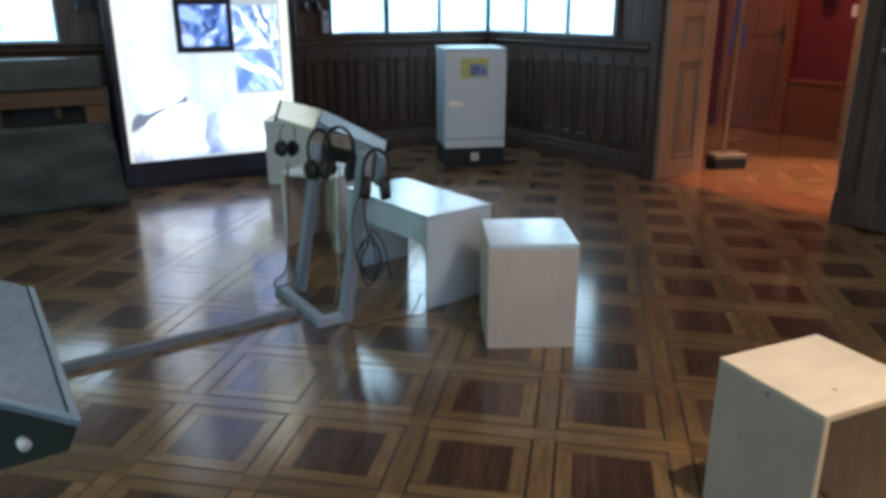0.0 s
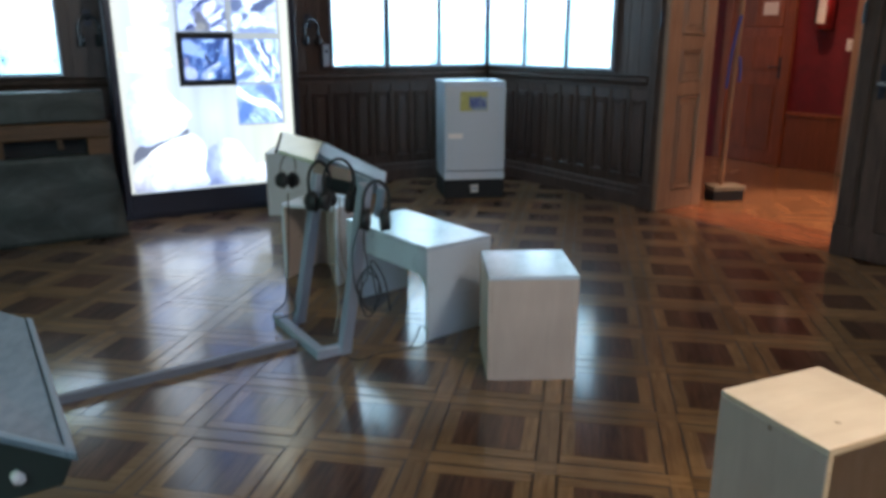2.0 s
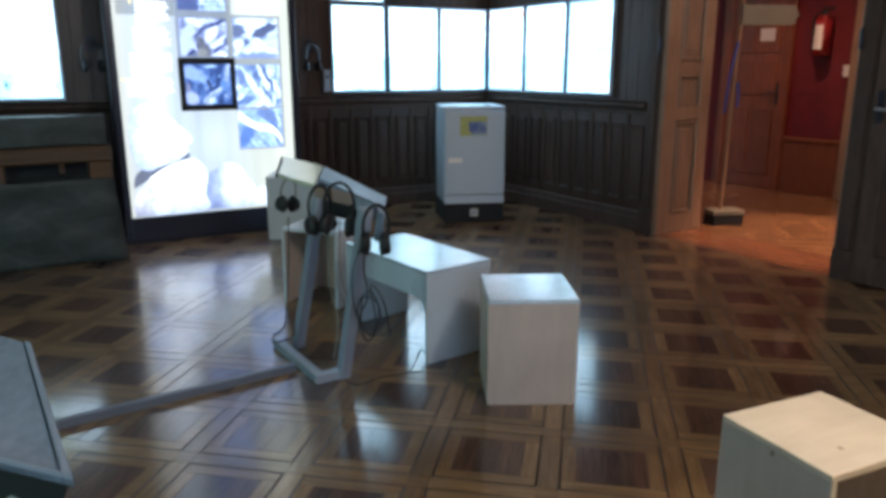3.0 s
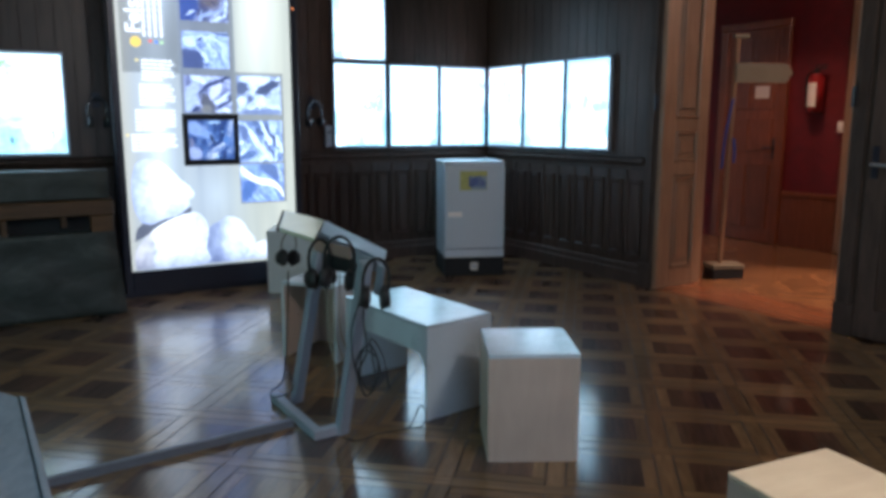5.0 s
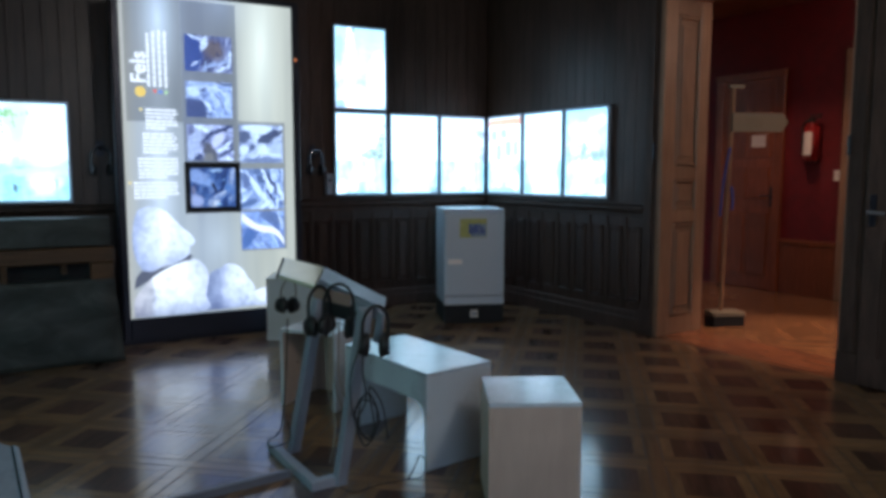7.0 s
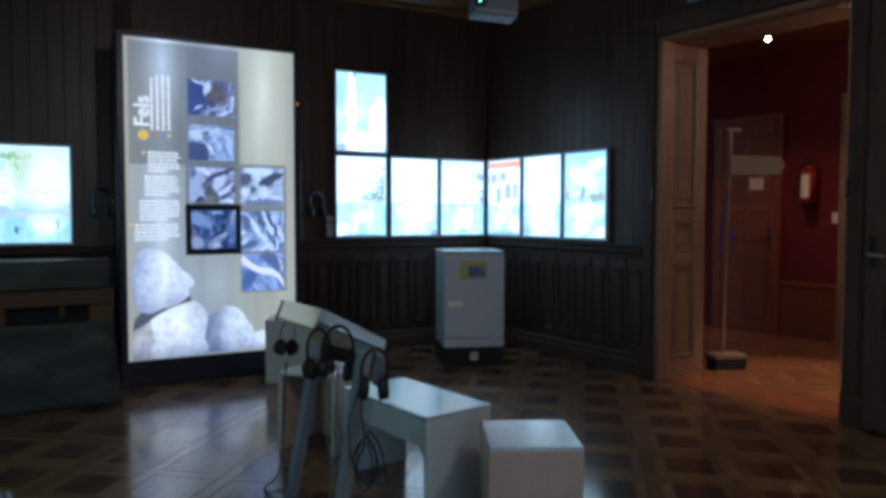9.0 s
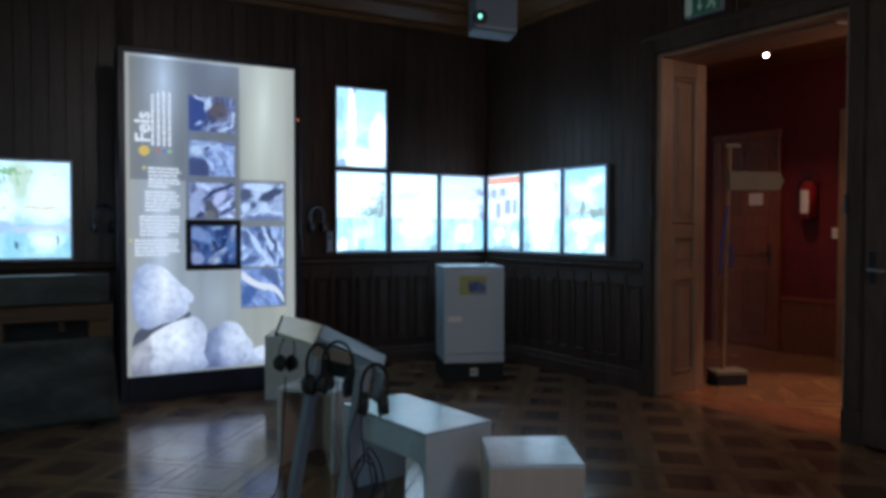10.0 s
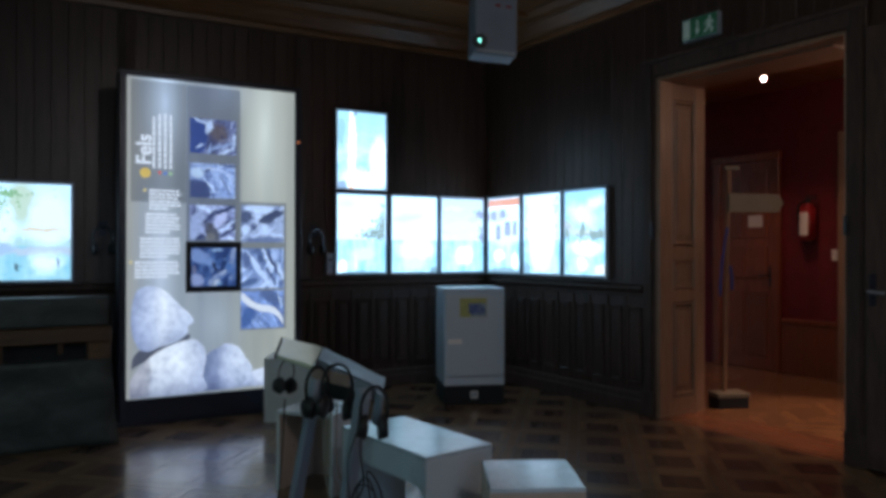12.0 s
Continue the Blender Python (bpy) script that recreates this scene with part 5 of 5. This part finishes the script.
lect = thing("lectern", Matrix.Identity(4), "white angled headphone lectern on grey steel legs", "lectern", "lecterns")
part("left_wing", prism([(-0.742, 3.30, 0.836), (-0.540, 3.05, 0.826), (-0.547, 3.36, 0.864), (-0.782, 3.62, 0.878)], 0.018), M_CREAM, lect, "pale greenish-white board")
# right wing coloured darker, as its steeper face gets less light
part("right_wing", prism([(-0.536, 3.16, 0.838), (-0.227, 2.80, 0.778), (-0.232, 2.98, 0.789), (-0.543, 3.356, 0.864)], 0.012), M_STRIP, lect, "board darkened to grey-blue for its shaded face")
# sheet added to fit the view; its pink holds the warm reflected light
bm = B()
bar(bm, (-0.552, 3.105, 0.792), (-0.375, 2.935, 0.780), 0.008, 0.052)
part("fascia", bm, M_FASCIA, lect, "added sheet under the grey board, pinkish for warm light")
# black box filling the dark area between the boards and the legs
bm = B()
bar(bm, (-0.475, 3.06, 0.735), (-0.36, 2.945, 0.728), 0.05, 0.06)
part("control_box", bm, M_BLACK, lect, "black box under the board")
bm = B()
bar(bm, (-0.56, 3.22, 0.795), (-0.24, 2.83, 0.748), 0.035, 0.045)
part("cross_bar", bm, M_GREY, lect)
bm = B()
bar(bm, (-0.752, 3.305, 0.826), (-0.792, 3.625, 0.868), 0.010, 0.020)
part("end_strip", bm, M_BLACK, lect, "black edge strip")
bm = B()
bar(bm, (-0.232, 2.73, 0.772), (-0.25, 2.72, 0.66), 0.055, 0.012)
part("end_plate", bm, M_STRIP, lect)
for p0, p1 in (((-0.697, 3.327, 0.0), (-0.53, 3.16, 0.80)), ((-0.433, 2.966, 0.0), (-0.30, 2.80, 0.775))):
    bm = B()
    bar(bm, p0, p1, 0.05, 0.04)
    part("leg", bm, M_LEG, lect)
for p0, p1 in (((-0.80, 3.335, 0.021), (-0.523, 2.905, 0.021)), ((-0.545, 2.898, 0.0205), (-0.415, 2.985, 0.0205))):
    bm = B()
    bar(bm, p0, p1, 0.042, 0.041)
    part("base_bar", bm, M_LEG, lect)
bm = B()
bar(bm, (-0.655, 3.04, 0.0145), (-2.15, 2.0, 0.0145), 0.028, 0.04)
solid("cable_duct", bm, M_DUCT, Matrix.Identity(4), "grey square steel cable duct lying on the floor", "cable duct")


def headphones(m, label, spread=0.075, tall=0.17, band=0.0068, shell_mat=None):
    h = thing("headphones", m, label, "headphones", "headphones")
    bm = B()
    pts = [(spread * math.sin(a), 0, tall * 0.55 + tall * 0.45 * math.cos(a)) for a in np.linspace(-1.75, 1.75, 22)]
    tube(bm, [(-spread * 0.95, 0, 0.03)] + pts + [(spread * 0.95, 0, 0.03)], band, 8)
    part("headband", bm, shell_mat or M_BLACK, h, "", True)
    for sx in (-1, 1):
        bm = B()
        cyl(bm, 0.037, (sx * (spread + 0.005), 0, 0.03), (sx * (spread * 0.98 - 0.016), 0, 0.028), 20, 0.041)
        cup = part("ear_cup", bm, shell_mat or M_BLACK, h, "", True)
        bm = B()
        bmesh.ops.create_uvsphere(bm, u_segments=16, v_segments=8, radius=0.040, matrix=Matrix.Translation((sx * (spread * 0.98 - 0.018), 0, 0.028)) @ Matrix.Diagonal((0.35, 1, 1.15, 1)))
        part("ear_pad", bm, M_RUBBER, cup, "", True)
    return h


headphones(pose(-0.703, 3.27, 0.680, 0, 8, 50) @ Matrix.Scale(0.84, 4), "black headphones hanging from the lectern's end", 0.05, 0.165, 0.0035)
headphones(pose(-0.508, 2.99, 0.645, 4, -4, 42), "black headphones hanging from the lectern edge", 0.052, 0.19)
headphones(pose(-0.425, 2.90, 0.655, -4, 3, -12), "black headphones hanging from the lectern edge", 0.064, 0.20)
headphones(pose(-0.255, 2.66, 0.638, 3, 4, 10), "black headphones hanging from the lectern's far end", 0.048, 0.175)
headphones(M_LEFT @ pose(-1.885, -0.10, 1.285, 0, 0, 18), "glossy dark headphones hanging on a wall hook", 0.075, 0.21, 0.013, M_SHINY)
headphones(M_LEFT @ pose(-3.641, -0.10, 1.285, 0, 0, 18), "glossy dark headphones hanging on a wall hook", 0.075, 0.21, 0.013, M_SHINY)
for x in (-1.885, -3.641):
    bm = B()
    bx(bm, x - 0.03, x + 0.03, -0.022, -0.015, 1.42, 1.54, 0.002)
    tube(bm, spline([(x, -0.02, 1.472), (x, -0.09, 1.467), (x, -0.125, 1.47), (x, -0.13, 1.487)], 5), 0.007)
    solid("wall_hook", bm, M_FRAME, M_LEFT, "small dark metal headphone hook on the wall", "hook", "wall hooks")
volume = thing("control_box", M_LEFT @ pose(-1.772, -0.016, 1.09), "small grey volume control box beside the lightboxes", "control box")
bm = B()
bx(bm, 0, 0.062, -0.05, 0, 0, 0.19, 0.005, 2)
part("housing", bm, M_GREY, volume)
bm = B()
cyl(bm, 0.013, (0.031, -0.05, 0.13), (0.031, -0.064, 0.13), 18, 0.011)
part("knob", bm, M_SHINY, volume)


def cable(pts, r, material, label):
    bm = B()
    tube(bm, spline(pts, 8), r, 6)
    return solid("cable", bm, material, Matrix.Identity(4), label, "cable", "headphone cables", "", True)


cable([(-0.30, 2.75, 0.69), (-0.31, 2.77, 0.55), (-0.30, 2.79, 0.42), (-0.335, 2.80, 0.33), (-0.30, 2.80, 0.26), (-0.25, 2.80, 0.33), (-0.29, 2.80, 0.44), (-0.345, 2.80, 0.36), (-0.31, 2.80, 0.23),
       (-0.27, 2.80, 0.30), (-0.29, 2.81, 0.46), (-0.24, 2.80, 0.40), (-0.215, 2.80, 0.26)], 0.0035, M_RUBBER, "tangled black headphone cable hanging from the lectern")
cable([(-0.30, 2.76, 0.68), (-0.36, 2.80, 0.5), (-0.345, 2.80, 0.33), (-0.28, 2.80, 0.25), (-0.26, 2.80, 0.38), (-0.32, 2.80, 0.41), (-0.33, 2.80, 0.30)], 0.003, M_RUBBER, "tangled black headphone cable hanging from the lectern")
cable([(-0.66, 3.08, 0.68), (-0.70, 3.2, 0.4), (-0.74, 3.27, 0.14), (-0.80, 3.28, 0.07), (-0.79, 3.25, 0.05), (-0.70, 3.26, 0.08), (-0.72, 3.3, 0.16)], 0.0035, M_RUBBER, "black headphone cable drooping to the lectern's foot")
for dx in (0.0, 0.03, 0.055):
    cable([(-0.49 + dx, 3.03, 0.68), (-0.50 + dx, 3.1, 0.4), (-0.47 + dx * 1.6, 3.12, 0.2), (-0.50 + dx, 3.14, 0.02)], 0.003, M_PALECABLE, "pale thin headphone cable hanging to the floor")
cable([(-0.43, 2.93, 0.005), (-0.36, 2.88, 0.004), (-0.27, 2.95, 0.004), (-0.16, 3.0, 0.004), (-0.09, 3.02, 0.01), (-0.075, 3.06, 0.06), (-0.10, 3.05, 0.09), (-0.12, 3.03, 0.05), (-0.15, 3.0, 0.004)], 0.0026, M_RUBBER, "thin black cable looping over the floor by the bench")

# ---- second lectern, close by ----
lec2 = thing("lectern", Matrix.Identity(4), "grey laminate lectern with a black knobbed edge", "lectern", "lecterns")
N_, F_ = Vector((-0.463, 0.826, 0.80)), Vector((-0.648, 1.089, 0.88))
G_, K_ = Vector((-0.593 - 0.45, 0.873 + 0.165, 0.80)), Vector((-0.724 - 0.40, 1.128 + 0.22, 0.88))
part("board", prism([N_, F_, K_, G_], 0.012), M_GREYTOP, lec2)


def inset(a, b, da, db, near, far, up=0.003):
    """The strip of the board between two distances from its edge a-b, measured along the next edges."""
    lift = Vector((0, 0, up))
    return [a + da * near + lift, b + db * near + lift, b + db * far + lift, a + da * far + lift]


NG, FK, GK, NF = (G_ - N_).normalized(), (K_ - F_).normalized(), (K_ - G_).normalized(), (F_ - N_).normalized()
part("edge_trim", prism(inset(N_, F_, NG, FK, 0.0, 0.017), 0.014), M_LEG, lec2, "bright metal edging")
part("edge_trim", prism(inset(N_ + NG * 0.0175, G_, NF, GK, 0.0, 0.010), 0.014), M_LEG, lec2, "bright metal edging")
part("edge_groove", prism(inset(N_ + NF * 0.011, F_, NG, FK, 0.0175, 0.0205, 0.0012), 0.006), M_BLACK, lec2, "dark groove")
M_EDGE = Matrix(((-0.9404, -0.60, 0, N_.x), (0.34, 0.80, 0, N_.y), (0, 0, 1, 0), (0, 0, 0, 1)))
bm = B()
poly(bm, [(0.007, 0.789), (0.031, 0.745), (0.34, 0.605), (0.34, 0.787)], 0.004, 0.06)
bmesh.ops.transform(bm, matrix=M_EDGE, verts=bm.verts)
bmesh.ops.recalc_face_normals(bm, faces=bm.faces)
bmesh.ops.bevel(bm, geom=bm.edges[:], offset=0.002, segments=2, affect="EDGES")
apron = part("control_box", bm, M_BLACK, lec2, "black box under the board")
for x, z in ((0.110, 0.743), (0.235, 0.70)):
    bm = B()
    cyl(bm, 0.0095, M_EDGE @ Vector((x, 0.005, z)), M_EDGE @ Vector((x, -0.008, z)), 20, 0.0085)
    part("knob", bm, M_BUTTON, apron, "round white knob", True)
for p0, p1 in (((-1.10, 1.20, 0.0), (-1.0, 1.12, 0.79)), ((-1.35, 1.35, 0.0), (-1.08, 1.22, 0.79))):
    bm = B()
    bar(bm, p0, p1, 0.05, 0.04)
    part("leg", bm, M_STEEL, lec2)
bm = B()
bar(bm, (-1.02, 1.15, 0.021), (-1.45, 1.41, 0.021), 0.05, 0.041)
part("base_bar", bm, M_STEEL, lec2)

# ---- ceiling projector ----
pr = thing("projector", pose(0.318, 4.6, 2.505, -6, 3, 14), "grey ceiling projector with a glowing green lens", "projector")
bm = B()
bx(bm, -0.15, 0.13, -0.06, 0.09, 0.0, 0.40, 0.018, 3)
part("body", bm, M_PROJ, pr, "grey-blue plastic housing")
bm = B()
cyl(bm, 0.046, (-0.113, -0.058, 0.073), (-0.115, -0.080, 0.070), 24, 0.040)
lens = part("lens_barrel", bm, M_BLACK, pr)
bm = B()
bmesh.ops.create_uvsphere(bm, u_segments=14, v_segments=8, radius=0.011, matrix=Matrix.Translation((-0.122, -0.082, 0.070)) @ Matrix.Diagonal((0.8, 0.5, 1.3, 1)))
part("lens", bm, M_LENSGLOW, lens, "glowing greenish lens", True)
bm = B()
bx(bm, -0.06, 0.06, -0.02, 0.05, 0.40, 0.46, 0.004)
cyl(bm, 0.025, (0.0, 0.015, 0.455), (0.03, 0.10, CEIL - 2.495), 14)
part("mount", bm, M_FRAME, pr)
bm = B()
bx(bm, -0.135, 0.115, -0.066, -0.0605, 0.004, 0.026, 0.002)
part("vent", bm, M_GREY, pr, "pale front lip")
for x in (-0.02, 0.05):
    bm = B()
    bx(bm, x, x + 0.035, -0.064, -0.0605, 0.31, 0.325)
    part("print_mark", bm, M_EXTRED, pr, "small reddish mark")

# body of the spot added overhead for the near cube's top
cube_spot = thing("ceiling_spot", pose(1.25, 0.95, 3.42), "warm spotlight in a steel housing, added out of view", "spotlight")
bm = B()
cyl(bm, 0.05, (0, 0, 0.0), (0, 0, 0.10), 20, 0.04)
part("housing", bm, M_STEEL, cube_spot)
bm = B()
cyl(bm, 0.042, (0, 0, -0.006), (0, 0, -0.001), 20)
part("bulb", bm, M_LAMPGLOW, cube_spot)

# stem and holder for the added fill bulb
fill_lamp = thing("ceiling_lamp", pose(1.6, 0.4, 3.05), "added unseen lamp: dark stem and holder", "ceiling lamp")
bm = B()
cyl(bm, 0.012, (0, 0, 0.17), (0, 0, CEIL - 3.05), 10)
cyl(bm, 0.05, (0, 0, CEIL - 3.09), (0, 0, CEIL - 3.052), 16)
part("stem", bm, M_FRAME, fill_lamp)
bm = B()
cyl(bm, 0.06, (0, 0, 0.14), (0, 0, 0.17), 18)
part("holder", bm, M_FRAME, fill_lamp)
# body for the added lamp hidden behind the right jamb
hidden_lamp = copy_thing(spot, pose(3.45, 4.98, 2.52))

# ---- parquet ----
P_, HB, GAP = 0.411, 0.033, 0.008
HALF_C = 0.116
M_FLOOR = pose(0.323, 2.062, 0, 0, 0, -10.73)
floor = shell("floor", "glossy parquet of oak frames round dark walnut squares", M_LEFT, [(ROOM_X - 0.1, 1.6, ROOM_Y - 0.1, 0.1, -0.05, -0.0009)], M_INLAY, "floor")
TOP, LOW, J = 0.0, -0.006, 0.0007
A0, A1 = HB + GAP, P_ - HB - GAP
C0, C1 = P_ / 2 - HALF_C, P_ / 2 + HALF_C
PIECES = [  # name, material near, material far, box
    ("parquet_block", "oak", (-HB, HB, -HB, HB)),
    ("parquet_strip", "oak", (HB, P_ - HB, -HB, HB)),
    ("parquet_strip", "oakt", (-HB, HB, HB, P_ - HB)),
    ("parquet_frame", "oak", (A0, A1, A0, C0)),
    ("parquet_frame", "oak", (A0, A1, C1, A1)),
    ("parquet_frame", "oakt", (A0, C0, C0, C1)),
    ("parquet_frame", "oakt", (C1, A1, C0, C1)),
    ("parquet_square", "wal", (C0, C0 + 0.078, C0, C1)),
    ("parquet_square", "wal", (C0 + 0.078, C0 + 0.152, C0, C1)),
    ("parquet_square", "wal", (C0 + 0.152, C1, C0, C1)),
]
NEAR_MAT = {"oak": M_OAK, "oakt": M_OAK_T, "wal": M_WAL}
to_right, to_left = M_RIGHT.inverted(), M_LEFT.inverted()
near_cells, far_cells = [], []
for i in range(-24, 25):
    for j in range(-24, 25):
        c = M_FLOOR @ Vector((P_ * (i + 0.5), P_ * (j + 0.5), 0))
        r, l = to_right @ c, to_left @ c
        if r.y > 0.29 or l.y > 0.15 or l.x < ROOM_X or l.y < ROOM_Y:
            continue
        (near_cells if -3 <= i <= 2 and -1 <= j <= 3 else far_cells).append((i, j))
meshes = []
for name, kind, (x0, x1, y0, y1) in PIECES:
    bm = B()
    bx(bm, x0 + J, x1 - J, y0 + J, y1 - J, LOW, TOP)
    me = bpy.data.meshes.new(name)
    bm.to_mesh(me)
    bm.free()
    me.materials.append(NEAR_MAT[kind])
    meshes.append((name, me))
for i, j in near_cells:
    for name, me in meshes:
        ob = new(name, me)
        ob.parent = floor
        ob.matrix_parent_inverse = M_LEFT.inverted()
        ob.matrix_basis = M_FLOOR @ Matrix.Translation((P_ * i, P_ * j, 0))
for kinds, material, label in ((("oak", "oakt"), M_OAK_FAR, "oak parquet frames and strips"), (("wal",), M_WAL_FAR, "dark walnut parquet squares")):
    verts, faces = [], []
    for i, j in far_cells:
        for name, kind, (x0, x1, y0, y1) in PIECES:
            if kind not in kinds:
                continue
            k = len(verts)
            a, b, c, d = P_ * i + x0 + J, P_ * i + x1 - J, P_ * j + y0 + J, P_ * j + y1 - J
            verts += [(a, c, LOW), (b, c, LOW), (b, d, LOW), (a, d, LOW), (a, c, TOP), (b, c, TOP), (b, d, TOP), (a, d, TOP)]
            faces += [(k + 4, k + 5, k + 6, k + 7), (k, k + 1, k + 5, k + 4), (k + 1, k + 2, k + 6, k + 5), (k + 2, k + 3, k + 7, k + 6), (k + 3, k, k + 4, k + 7)]
    me = bpy.data.meshes.new("parquet_field")
    me.from_pydata([M_FLOOR @ Vector(v) for v in verts], [], faces)
    bm = B()
    bm.from_mesh(me)
    edge = M_RIGHT @ Vector((0, -0.005, 0))
    bmesh.ops.bisect_plane(bm, geom=bm.verts[:] + bm.edges[:] + bm.faces[:], plane_co=edge, plane_no=Vector((-RY, RX, 0)), clear_outer=True)
    bm.to_mesh(me)
    bm.free()
    me.materials.append(material)
    ob = new("parquet_field", me)
    ob.parent = floor
    ob.matrix_parent_inverse = M_LEFT.inverted()
    tagged(ob, label, kind="stuff")

# herringbone staves of the hall floor
LEN, WID = 0.42, 0.07
stave = bpy.data.meshes.new("stave")
bm = B()
bx(bm, 0.0007, LEN - 0.0007, 0.0007, WID - 0.0007, -0.006, 0.0)
bm.to_mesh(stave)
bm.free()
stave.materials.append(M_HALLFLOOR)
turn45 = pose(0, 0, 0, 0, 0, 45)
for a in range(-70, 110):
    for b in range(-12, 13):
        for upright in (0, 1):
            x, y = a * WID + b * LEN, a * WID - b * LEN
            m = turn45 @ (Matrix.Translation((x, y, 0)) if not upright else Matrix.Translation((x + LEN + WID, y + WID - LEN, 0)) @ pose(0, 0, 0, 0, 0, 90))
            c = m @ Vector((LEN / 2, WID / 2, 0))
            if not (REVEAL - 0.18 < c.y < HALL_BACK and 1.5 < c.x < 4.4) or (c.y < REVEAL + 0.1 and not DOOR0 - 0.1 < c.x < DOOR1 + 0.1):
                continue
            ob = new("stave", stave)
            ob.parent = hall_floor
            ob.matrix_basis = m
